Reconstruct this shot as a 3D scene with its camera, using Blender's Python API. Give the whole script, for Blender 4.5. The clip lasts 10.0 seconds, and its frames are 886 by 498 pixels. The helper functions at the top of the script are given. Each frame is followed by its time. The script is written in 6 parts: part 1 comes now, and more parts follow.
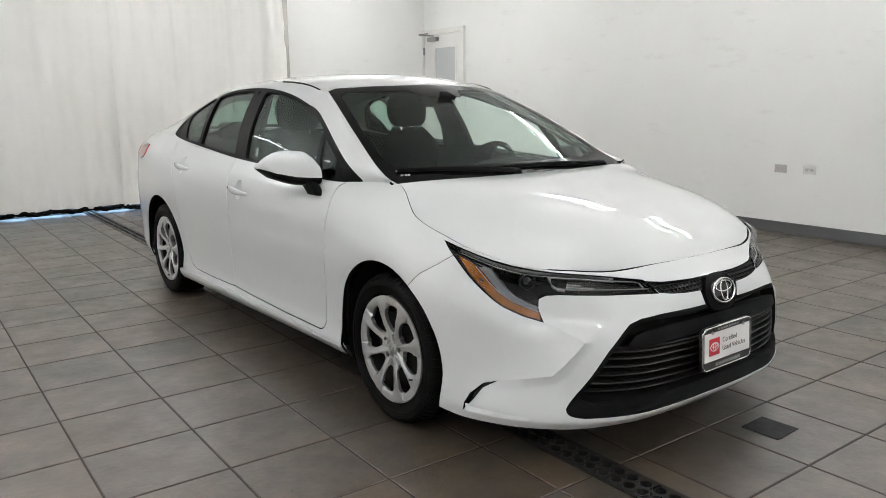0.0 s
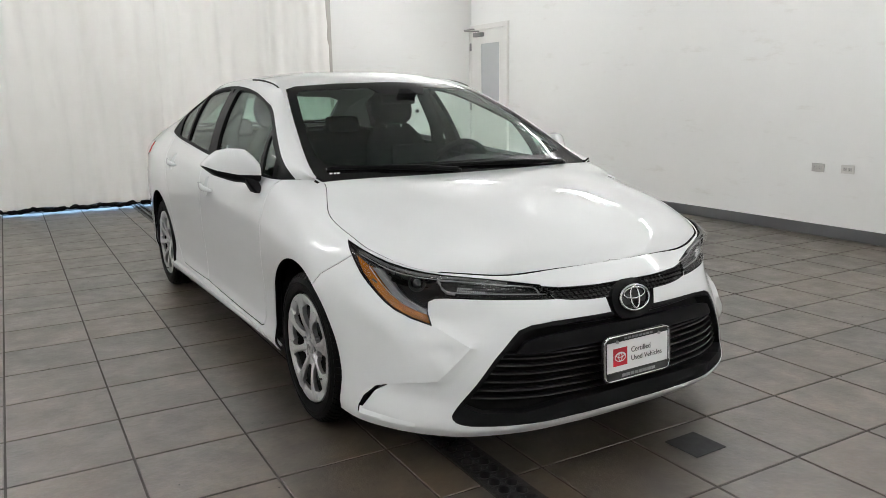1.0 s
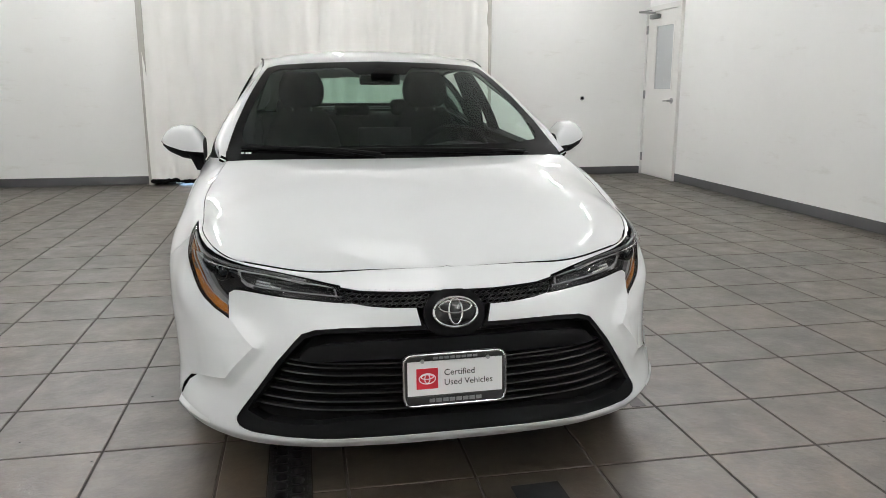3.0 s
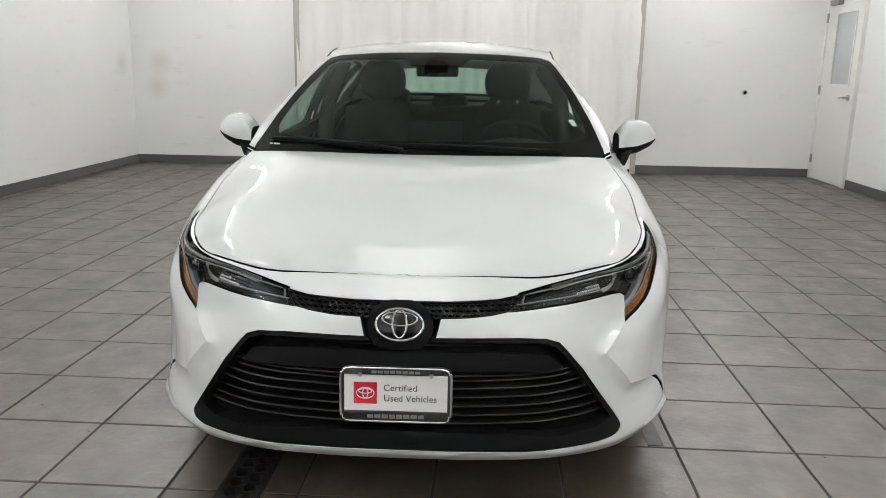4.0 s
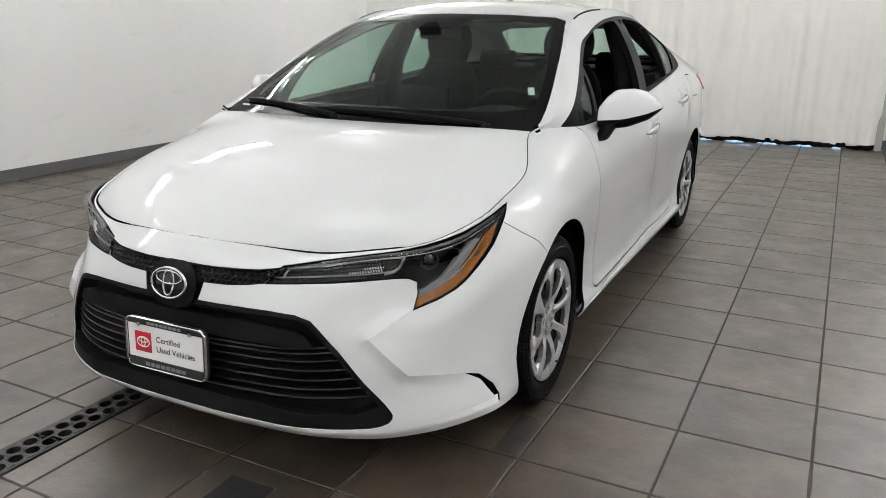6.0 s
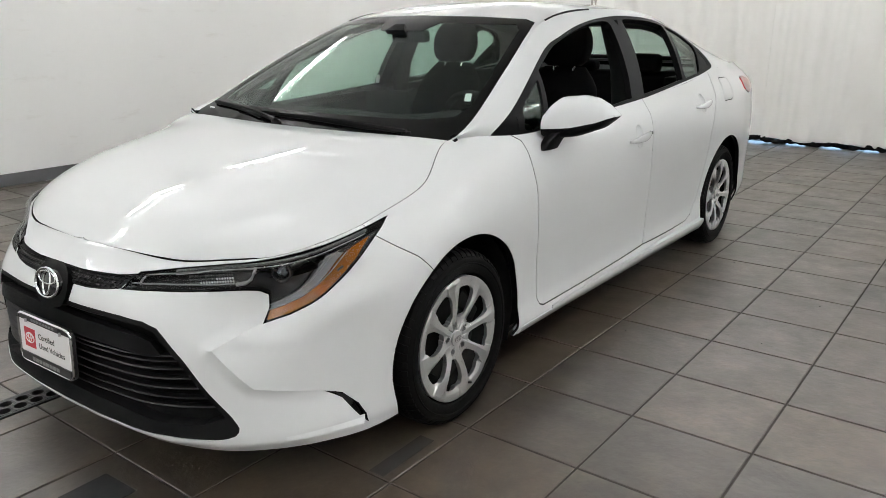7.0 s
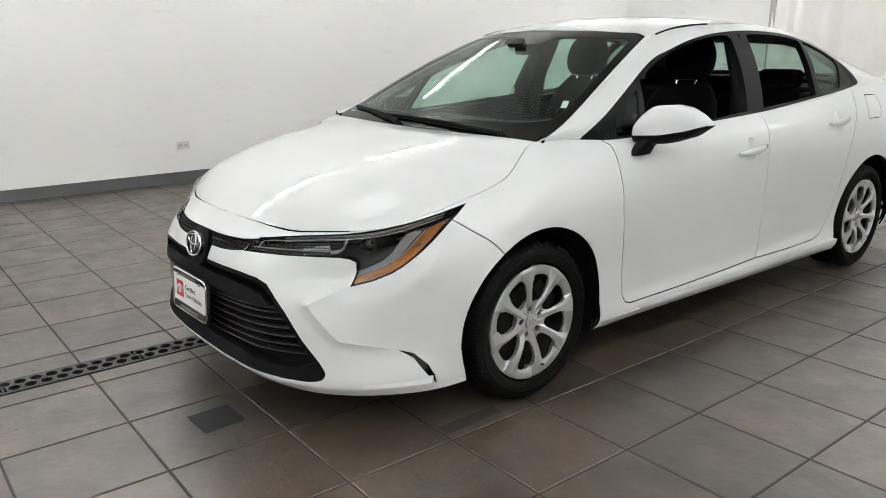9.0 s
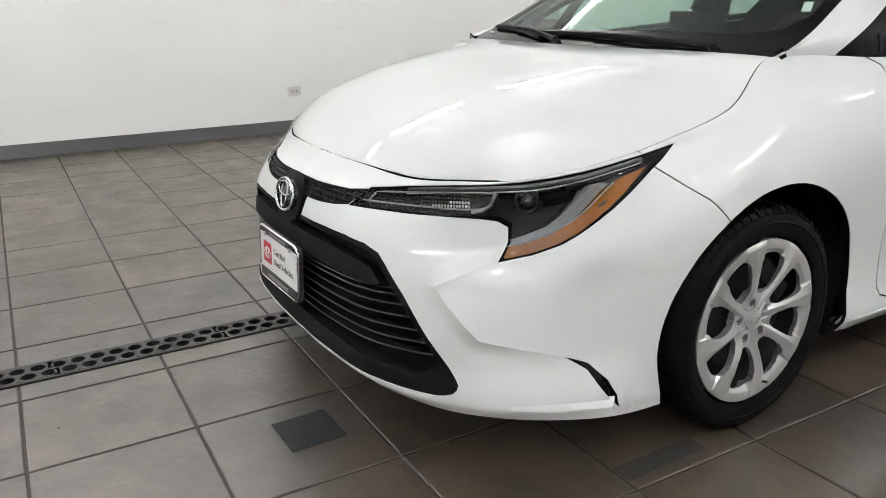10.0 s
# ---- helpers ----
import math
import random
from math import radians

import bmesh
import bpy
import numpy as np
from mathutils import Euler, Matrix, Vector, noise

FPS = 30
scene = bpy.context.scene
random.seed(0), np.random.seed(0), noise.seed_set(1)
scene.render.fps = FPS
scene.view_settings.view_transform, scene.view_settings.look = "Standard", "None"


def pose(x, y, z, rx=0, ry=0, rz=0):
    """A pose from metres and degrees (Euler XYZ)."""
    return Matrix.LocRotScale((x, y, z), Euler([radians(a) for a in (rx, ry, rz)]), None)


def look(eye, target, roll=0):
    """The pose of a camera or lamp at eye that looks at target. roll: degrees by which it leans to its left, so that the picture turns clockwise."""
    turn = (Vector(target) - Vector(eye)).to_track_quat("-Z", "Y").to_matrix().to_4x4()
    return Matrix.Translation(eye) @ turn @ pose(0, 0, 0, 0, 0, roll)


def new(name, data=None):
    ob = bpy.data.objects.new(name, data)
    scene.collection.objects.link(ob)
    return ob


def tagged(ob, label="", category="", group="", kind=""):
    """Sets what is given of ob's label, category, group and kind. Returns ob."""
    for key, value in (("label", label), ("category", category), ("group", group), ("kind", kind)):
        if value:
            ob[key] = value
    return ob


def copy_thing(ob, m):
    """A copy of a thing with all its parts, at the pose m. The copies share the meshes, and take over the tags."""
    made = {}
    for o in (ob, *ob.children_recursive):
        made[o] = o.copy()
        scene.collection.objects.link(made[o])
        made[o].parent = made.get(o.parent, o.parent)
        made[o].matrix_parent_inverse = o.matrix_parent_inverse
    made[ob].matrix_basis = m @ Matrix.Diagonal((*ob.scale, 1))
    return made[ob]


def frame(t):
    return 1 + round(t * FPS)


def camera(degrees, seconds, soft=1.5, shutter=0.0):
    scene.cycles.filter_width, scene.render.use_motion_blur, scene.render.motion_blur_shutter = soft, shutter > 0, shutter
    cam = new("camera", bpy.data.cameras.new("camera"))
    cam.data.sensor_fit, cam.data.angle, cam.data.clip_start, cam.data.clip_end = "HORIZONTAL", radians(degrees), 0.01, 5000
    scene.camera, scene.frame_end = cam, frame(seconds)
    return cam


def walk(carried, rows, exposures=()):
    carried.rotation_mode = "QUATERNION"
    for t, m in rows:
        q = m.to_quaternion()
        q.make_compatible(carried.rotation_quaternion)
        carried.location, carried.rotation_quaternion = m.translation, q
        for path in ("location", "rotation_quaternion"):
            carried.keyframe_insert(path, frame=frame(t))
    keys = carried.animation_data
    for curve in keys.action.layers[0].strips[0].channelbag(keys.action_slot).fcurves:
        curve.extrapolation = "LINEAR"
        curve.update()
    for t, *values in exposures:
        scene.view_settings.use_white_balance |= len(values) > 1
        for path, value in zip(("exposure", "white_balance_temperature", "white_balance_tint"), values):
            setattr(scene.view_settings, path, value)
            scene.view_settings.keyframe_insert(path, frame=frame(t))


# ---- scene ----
cam = camera(60.3, 10.0, 0.6)
PATH = [
    (0, (-2.396, -2.465, 1.277), (-1.238, -0.881, 0.889), -0.6),
    (0.5, (-2.101, -2.6, 1.302), (-1.038, -0.953, 0.91), -0.8),
    (1, (-1.81, -2.785, 1.276), (-0.846, -1.078, 0.88), -0.9),
    (1.5, (-1.514, -2.922, 1.28), (-0.662, -1.156, 0.883), -0.9),
    (2, (-1.135, -2.944, 1.25), (-0.416, -1.121, 0.848), -1.0),
    (2.5, (-0.797, -2.978, 1.245), (-0.241, -1.101, 0.836), -0.6),
    (2.7, (-0.646, -3.01, 1.232), (-0.165, -1.113, 0.82), -0.4),
    (3.8, (0.124, -2.895, 1.247), (0.105, -0.946, 0.801), 0.8),
    (4, (0.243, -2.869, 1.261), (0.126, -0.925, 0.806), 0.9),
    (4.5, (0.62, -2.842, 1.289), (0.282, -0.933, 0.799), 0.9),
    (5, (0.948, -2.765, 1.302), (0.414, -0.91, 0.781), 0.8),
    (5.5, (1.325, -2.559, 1.302), (0.604, -0.776, 0.753), 0.5),
    (6, (1.657, -2.383, 1.302), (0.78, -0.677, 0.735), 0.3),
    (6.2, (1.833, -2.307, 1.306), (0.893, -0.636, 0.737), 0.2),
    (7.3, (2.345, -1.744, 1.327), (1.109, -0.277, 0.762), -0.2),
    (7.5, (2.419, -1.689, 1.318), (1.141, -0.255, 0.764), -0.1),
    (8, (2.615, -1.674, 1.334), (1.254, -0.308, 0.805), -0.1),
    (8.5, (2.748, -1.867, 1.32), (1.309, -0.575, 0.808), -0.2),
    (9, (2.705, -1.868, 1.299), (1.194, -0.669, 0.773), -0.2),
    (9.5, (2.396, -1.665, 1.194), (0.804, -0.591, 0.638), -0.5),
    (10, (1.995, -1.537, 1.081), (0.344, -0.593, 0.463), -0.8),
]
walk(cam, [(t, look(eye, target, roll)) for t, eye, target, roll in PATH], [(0.0, -0.33), (2.5, -0.31), (5.5, -0.25), (8.0, -0.22), (10.0, -0.06)])

# ---- world and light ----
world = bpy.data.worlds.new("world")
scene.world = world
world.use_nodes = True
world.node_tree.nodes["Background"].inputs[0].default_value = (0.55, 0.72, 1.0, 1)
world.node_tree.nodes["Background"].inputs[1].default_value = 0.3

CEIL = 3.35
LAMP_POWER = 5.5
UP_POWER = 140.0
DOWN_POWER = 75.0


# ---- materials ----
class Nodes:
    """A small builder for node materials."""

    def __init__(self, name):
        self.mat = bpy.data.materials.new(name)
        self.mat.use_nodes = True
        self.tree = self.mat.node_tree
        self.bsdf = self.tree.nodes["Principled BSDF"]

    def add(self, kind, **values):
        node = self.tree.nodes.new(kind)
        for key, value in values.items():
            node.inputs[key.replace("_", " ")].default_value = value
        return node

    def link(self, a, b):
        self.tree.links.new(a, b)

    def coords(self, scale=(1, 1, 1)):
        tex = self.add("ShaderNodeTexCoord")
        mapping = self.add("ShaderNodeMapping")
        mapping.inputs["Scale"].default_value = scale
        self.link(tex.outputs["Object"], mapping.inputs["Vector"])
        return mapping.outputs["Vector"]

    def noise(self, scale, detail=4.0, rough=0.55, vector=None):
        node = self.add("ShaderNodeTexNoise", Scale=scale, Detail=detail, Roughness=rough)
        self.link(vector or self.coords(), node.inputs["Vector"])
        return node.outputs["Fac"]

    def ramp(self, fac, stops):
        node = self.add("ShaderNodeValToRGB")
        cr = node.color_ramp
        while len(cr.elements) < len(stops):
            cr.elements.new(0.5)
        for el, (pos, col) in zip(cr.elements, stops):
            el.position, el.color = pos, (*col, 1)
        self.link(fac, node.inputs["Fac"])
        return node.outputs["Color"]

    def mix(self, fac, a, b, mode="MIX"):
        node = self.add("ShaderNodeMix")
        node.data_type, node.blend_type = "RGBA", mode
        for sock, v in ((node.inputs[0], fac), (node.inputs[6], a), (node.inputs[7], b)):
            if hasattr(v, "is_linked"):
                self.link(v, sock)
            elif isinstance(v, (int, float)):
                sock.default_value = v
            else:
                sock.default_value = (*v, 1)
        return node.outputs[2]

    def bump(self, height, strength=0.2, distance=0.01):
        node = self.add("ShaderNodeBump", Strength=strength, Distance=distance)
        self.link(height, node.inputs["Height"])
        self.link(node.outputs["Normal"], self.bsdf.inputs["Normal"])

    def set(self, **values):
        for key, v in values.items():
            sock = self.bsdf.inputs[key.replace("_", " ")]
            if hasattr(v, "is_linked"):
                self.link(v, sock)
            elif isinstance(v, tuple) and len(v) == 3:
                sock.default_value = (*v, 1)
            else:
                sock.default_value = v
        return self


def plain(name, color, rough=0.5, metal=0.0, vary=0.12, scale=60.0, bump=0.05, **more):
    """A surface with fine grain in colour, gloss and relief."""
    n = Nodes(name)
    f = n.noise(scale)
    big = n.noise(scale * 0.08, 3.0)
    dark = tuple(c * (1 - vary) for c in color)
    col = n.mix(f, dark, color)
    col = n.mix(big, col, tuple(min(1, c * (1 + vary * 0.5)) for c in color))
    n.set(Base_Color=col, Metallic=metal, **more)
    r = n.ramp(f, [(0.3, (rough * 0.9,) * 3), (0.7, (min(1, rough * 1.1),) * 3)])
    n.set(Roughness=r)
    if bump:
        n.bump(f, bump, 0.004)
    return n.mat


def glow(name, color, strength):
    n = Nodes(name)
    n.set(Base_Color=(0.8, 0.8, 0.8), Emission_Color=color, Emission_Strength=strength)
    return n.mat


def car_paint():
    n = Nodes("white_car_paint")
    f = n.noise(900.0, 2.0)
    peel = n.noise(140.0, 2.0)
    n.set(Base_Color=n.mix(f, (0.690, 0.706, 0.715), (0.715, 0.730, 0.738)), Roughness=0.4, Specular_IOR_Level=0.1, Coat_Weight=1.0, Coat_Roughness=0.012, Coat_IOR=1.5)
    n.bump(peel, 0.012, 0.002)
    return n.mat


def wall_paint():
    n = Nodes("white_wall_paint")
    f = n.noise(220.0, 3.0)
    big = n.noise(0.7, 5.0, 0.6)
    scuff = n.noise(3.0, 8.0, 0.7)
    col = n.mix(n.ramp(big, [(0.35, (0, 0, 0)), (0.65, (1, 1, 1))]), (0.835, 0.84, 0.825), (0.865, 0.87, 0.855))
    col = n.mix(n.ramp(scuff, [(0.66, (0, 0, 0)), (0.80, (0.35, 0.35, 0.35))]), col, (0.66, 0.66, 0.64))
    rub = n.noise(2.2, 6.0, 0.7, n.coords((1.0, 1.0, 4.0)))
    col = n.mix(n.ramp(rub, [(0.60, (0, 0, 0)), (0.78, (0.45, 0.45, 0.45))]), col, (0.62, 0.60, 0.55))
    place = n.add("ShaderNodeNewGeometry").outputs["Position"]
    for spot in ((-4.12, 7.187, 1.32), (-4.18, 7.187, 1.0), (-4.5, 6.9, 1.3)):
        far = n.add("ShaderNodeVectorMath")
        far.operation = "DISTANCE"
        n.link(place, far.inputs[0])
        far.inputs[1].default_value = spot
        mask = n.ramp(far.outputs["Value"], [(0.02, (0.42, 0.42, 0.42)), (0.20, (0, 0, 0))])
        col = n.mix(mask, col, (0.58, 0.53, 0.45))
    n.set(Base_Color=col, Roughness=0.38)
    n.bump(f, 0.10, 0.003)
    return n.mat


def tile_mat():
    n = Nodes("slate_floor_tile")
    info = n.add("ShaderNodeObjectInfo")
    island = n.add("ShaderNodeNewGeometry")
    rnd = n.add("ShaderNodeMath")
    rnd.operation = "ADD"
    n.link(info.outputs["Random"], rnd.inputs[0])
    n.link(island.outputs["Random Per Island"], rnd.inputs[1])
    geo = island.outputs["Position"]
    shift = n.add("ShaderNodeVectorMath")
    shift.operation = "MULTIPLY_ADD"
    comb = n.add("ShaderNodeCombineXYZ")
    n.link(rnd.outputs[0], comb.inputs[0])
    n.link(rnd.outputs[0], comb.inputs[2])
    n.link(comb.outputs[0], shift.inputs[0])
    shift.inputs[1].default_value = (17, 0, 31)
    n.link(geo, shift.inputs[2])
    v = shift.outputs[0]
    cloud = n.noise(5.2, 9.0, 0.66, v)
    fine = n.noise(38.0, 8.0, 0.62, v)
    stain = n.noise(1.7, 4.0, 0.6, v)
    base = n.ramp(cloud, [(0.30, (0.016, 0.0115, 0.0078)), (0.45, (0.037, 0.027, 0.0185)), (0.55, (0.055, 0.041, 0.029)), (0.70, (0.090, 0.064, 0.041))])
    base = n.mix(n.ramp(stain, [(0.40, (0, 0, 0)), (0.66, (0.6, 0.6, 0.6))]), base, (0.070, 0.047, 0.030))
    base = n.mix(n.ramp(fine, [(0.30, (0, 0, 0)), (0.80, (0.7, 0.7, 0.7))]), base, (0.030, 0.025, 0.020))
    chip = n.noise(9.0, 3.0, 0.6, v)
    chips = n.ramp(chip, [(0.66, (0, 0, 0)), (0.74, (0.5, 0.5, 0.5))])
    base = n.mix(chips, base, (0.022, 0.018, 0.015))
    frac = n.add("ShaderNodeMath")
    frac.operation = "FRACT"
    n.link(rnd.outputs[0], frac.inputs[0])
    tone = n.ramp(frac.outputs[0], [(0.0, (0.78, 0.78, 0.80)), (0.5, (1.0, 0.99, 0.97)), (1.0, (1.20, 1.16, 1.10))])
    n.set(Base_Color=n.mix(1.0, base, tone, "MULTIPLY"), Specular_IOR_Level=1.0)
    n.set(Roughness=n.ramp(cloud, [(0.3, (0.47, 0.47, 0.47)), (0.7, (0.31, 0.31, 0.31))]))
    n.bump(n.mix(0.35, n.mix(0.3, cloud, chips), fine), 0.45, 0.01)
    return n.mat


def canvas():
    n = Nodes("white_canvas")
    f = n.noise(500.0, 2.0)
    dirt = n.noise(1.6, 7.0, 0.7)
    low = n.add("ShaderNodeSeparateXYZ")
    tex = n.add("ShaderNodeTexCoord")
    n.link(tex.outputs["Object"], low.inputs[0])
    col = n.mix(n.ramp(dirt, [(0.45, (0, 0, 0)), (0.8, (0.5, 0.5, 0.5))]), (0.93, 0.925, 0.895), (0.87, 0.855, 0.81))
    n.set(Base_Color=col, Roughness=0.85, Transmission_Weight=0.0)
    crease = n.noise(9.0, 10.0, 0.68, n.coords((1.0, 1.0, 0.30)))
    n.bump(n.mix(0.06, crease, f), 0.40, 0.022)
    return n.mat


def glass(name, tint, rough=0.0, base=0.022, edge=0.55):
    """Thin tinted glass: clear straight through, with gloss that rises towards grazing."""
    n = Nodes(name)
    clear = n.add("ShaderNodeBsdfTransparent")
    clear.inputs["Color"].default_value = (*tint, 1)
    gloss = n.add("ShaderNodeBsdfGlossy", Roughness=rough + 0.01)
    facing = n.add("ShaderNodeLayerWeight", Blend=0.5).outputs["Facing"]
    steep = n.add("ShaderNodeMath")
    steep.operation = "POWER"
    n.link(facing, steep.inputs[0])
    steep.inputs[1].default_value = 4.5
    share = n.add("ShaderNodeMath")
    share.operation = "MULTIPLY_ADD"
    n.link(steep.outputs[0], share.inputs[0])
    share.inputs[1].default_value = edge
    share.inputs[2].default_value = base
    both_sides = n.add("ShaderNodeMixShader")
    n.link(share.outputs[0], both_sides.inputs[0])
    n.link(clear.outputs[0], both_sides.inputs[1])
    n.link(gloss.outputs[0], both_sides.inputs[2])
    n.link(both_sides.outputs[0], n.tree.nodes["Material Output"].inputs["Surface"])
    return n.mat


PAINT = car_paint()
WALL = wall_paint()
TILE = tile_mat()
CANVAS = canvas()
CEILING = plain("white_ceiling_panel", (0.83, 0.83, 0.825), 0.8, scale=90)
GROUT = plain("dark_grout", (0.036, 0.031, 0.027), 0.95, vary=0.3, scale=40, bump=0.3)
BASE = plain("charcoal_vinyl", (0.070, 0.070, 0.074), 0.45, scale=30)
IRON = plain("black_cast_iron", (0.022, 0.021, 0.021), 0.45, metal=0.5, vary=0.3, scale=80, bump=0.4)
# Near-black base colour puts the pit's darkness into the channel bottom.
PITBLACK = plain("drain_pit_darkness", (0.012, 0.011, 0.010), 0.9)
STRIPGREY = plain("worn_rubber_strip", (0.026, 0.025, 0.024), 0.5, vary=0.35, scale=20, bump=0.2)
MATGREY = plain("dark_rubber_patch", (0.010, 0.0105, 0.0112), 0.65, vary=0.3, scale=25, bump=0.2, Specular_IOR_Level=0.25)
EDGE_BEIGE = plain("shaded_curtain_beige", (0.42, 0.41, 0.375), 0.5, vary=0.08, scale=14)
DOORPAINT = plain("white_door_enamel", (0.76, 0.755, 0.73), 0.35, scale=12, vary=0.04)
STEEL = plain("satin_steel", (0.45, 0.45, 0.45), 0.32, metal=1.0, scale=200)
HINGE = plain("dull_steel", (0.30, 0.30, 0.30), 0.4, metal=0.8, scale=200)
FROST = plain("frosted_glass", (0.50, 0.52, 0.53), 0.25, scale=15, vary=0.06)
PLATEWHITE = plain("white_plastic", (0.66, 0.65, 0.62), 0.35, vary=0.03)
PLASTIC = plain("black_textured_plastic", (0.005, 0.005, 0.0053), 0.5, vary=0.25, scale=400, bump=0.12, Specular_IOR_Level=0.06)
PLASTIC_MATTE = plain("charcoal_matte_plastic", (0.007, 0.007, 0.0074), 0.55, vary=0.2, scale=500, bump=0.15, Specular_IOR_Level=0.05)
GLOSSBLACK = plain("gloss_black_plastic", (0.006, 0.006, 0.007), 0.08, vary=0.1, bump=0.0)
RUBBER = plain("tyre_rubber", (0.0042, 0.0041, 0.004), 0.55, vary=0.3, scale=120, bump=0.2, Specular_IOR_Level=0.05)
ALLOY = plain("silver_wheel_paint", (0.58, 0.58, 0.585), 0.30, metal=0.75, vary=0.05, scale=300, bump=0.02)
DARKMETAL = plain("dark_brake_metal", (0.012, 0.0115, 0.011), 0.5, metal=0.7, vary=0.3)
CHROME = plain("chrome", (0.80, 0.80, 0.81), 0.06, metal=1.0, vary=0.02, bump=0.0)
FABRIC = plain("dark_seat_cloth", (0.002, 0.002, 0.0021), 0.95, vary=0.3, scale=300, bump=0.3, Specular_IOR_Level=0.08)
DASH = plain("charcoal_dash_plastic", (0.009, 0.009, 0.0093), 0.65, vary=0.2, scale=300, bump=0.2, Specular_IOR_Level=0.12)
LINER = plain("pale_headliner_cloth", (0.24, 0.24, 0.225), 0.9, scale=300, bump=0.2)
GREYTRIM = plain("grey_pillar_trim", (0.30, 0.31, 0.29), 0.7)
INNERDARK = plain("dark_inner_steel", (0.004, 0.004, 0.004), 0.9, Specular_IOR_Level=0.1)
HEXBLACK = plain("satin_black_plastic", (0.022, 0.022, 0.023), 0.35, vary=0.1, scale=300, bump=0.05)
SLATBLACK = plain("matte_black_slat", (0.006, 0.006, 0.0063), 0.4, vary=0.2, scale=400, bump=0.1, Specular_IOR_Level=0.3)
# Near-black that puts the shade of the panel gaps into their edges.
GAPSHADE = plain("panel_gap_shade", (0.003, 0.003, 0.003), 0.8, Specular_IOR_Level=0.1)
BOWL = plain("dark_grey_lamp_bowl", (0.036, 0.037, 0.039), 0.25, metal=0.0, scale=200, bump=0.0, Specular_IOR_Level=0.3)
AMBERBACK = plain("amber_reflector", (0.225, 0.072, 0.004), 0.2, vary=0.6, scale=90, bump=0.5)
REDLENS = plain("red_tail_lens", (0.55, 0.05, 0.05), 0.12, vary=0.1, Coat_Weight=1.0)
LAMPGREY = plain("grey_lamp_bezel", (0.016, 0.016, 0.017), 0.3, metal=0.0, scale=200, bump=0.0, Specular_IOR_Level=0.15)
LIGHTPIPE = plain("grey_light_guide", (0.22, 0.224, 0.23), 0.3, metal=0.0, scale=200, bump=0.0, Specular_IOR_Level=0.3)
CLEAR = glass("clear_lamp_lens", (1.0, 1.0, 1.0), 0.0, 0.014, 0.22)
WINDSHIELD = glass("windshield_glass", (0.84, 0.92, 0.88), 0.0, 0.013, 0.5)
SIDEGLASS = glass("side_glass", (0.70, 0.80, 0.755))
FRIT = plain("black_glass_border", (0.003, 0.003, 0.003), 0.08, bump=0.0, Specular_IOR_Level=0.05)
BADGECHROME = plain("satin_chrome", (0.55, 0.55, 0.56), 0.12, metal=1.0, vary=0.02, bump=0.0)
RED = plain("red_badge_print", (0.52, 0.015, 0.03), 0.35, vary=0.03)
WHITEPRINT = plain("white_print", (0.80, 0.80, 0.80), 0.4, vary=0.02)
BLACKPRINT = plain("black_print", (0.015, 0.015, 0.015), 0.4, vary=0.05)
GREYPRINT = plain("grey_print", (0.20, 0.20, 0.205), 0.35, vary=0.05)
LOUVRE = plain("white_louvre_metal", (0.75, 0.75, 0.75), 0.35)
UPGLOW = glow("uplight_glow", (1.0, 1.0, 0.995), UP_POWER)
DOWNGLOW = glow("downlight_glow", (1.0, 1.0, 0.995), DOWN_POWER)
TUBE = glow("lamp_diffuser_glow", (1.0, 1.0, 0.985), LAMP_POWER)
DAYLIGHT = glow("daylight_behind_curtain", (0.42, 0.68, 1.0), 6.0)


# ---- mesh helpers ----
def mesh_object(name, bm, material, parent=None, label="", smooth=False):
    me = bpy.data.meshes.new(name)
    bm.to_mesh(me)
    bm.free()
    for m in material if isinstance(material, (list, tuple)) else [material]:
        me.materials.append(m)
    if smooth:
        me.polygons.foreach_set("use_smooth", [True] * len(me.polygons))
        me.set_sharp_from_angle(angle=radians(smooth if smooth is not True else 40))
    ob = new(name, me)
    if parent:
        ob.parent = parent
    if label:
        ob["label"] = label
    return ob


def part(name, bm, material, parent, label="", smooth=False):
    return mesh_object(name, bm, material, parent, label, smooth)


def thing(name, label, category, m=None, group="", kind=""):
    ob = new(name)
    ob.empty_display_size = 0.1
    if m is not None:
        ob.matrix_basis = m
    return tagged(ob, label, category, group, kind)


def box(x0, x1, y0, y1, z0, z1, bevel=0.0, bm=None, seg=2):
    b = bmesh.new()
    bmesh.ops.create_cube(b, size=1)
    for v in b.verts:
        v.co = Vector(((x0 + x1) / 2 + v.co.x * (x1 - x0), (y0 + y1) / 2 + v.co.y * (y1 - y0), (z0 + z1) / 2 + v.co.z * (z1 - z0)))
    if bevel:
        bmesh.ops.bevel(b, geom=b.edges[:], offset=bevel, segments=seg, affect="EDGES", profile=0.6)
    return join(bm, b)


def join(bm, b, m=None):
    """Adds b to bm and frees b, or returns b where there is no bm."""
    if m is not None:
        b.transform(m)
    if bm is None:
        return b
    verts = {}
    b.verts.ensure_lookup_table()
    for v in b.verts:
        verts[v] = bm.verts.new(v.co)
    for f in b.faces:
        try:
            nf = bm.faces.new([verts[v] for v in f.verts])
            nf.material_index, nf.smooth = f.material_index, f.smooth
        except ValueError:
            pass
    b.free()
    return bm


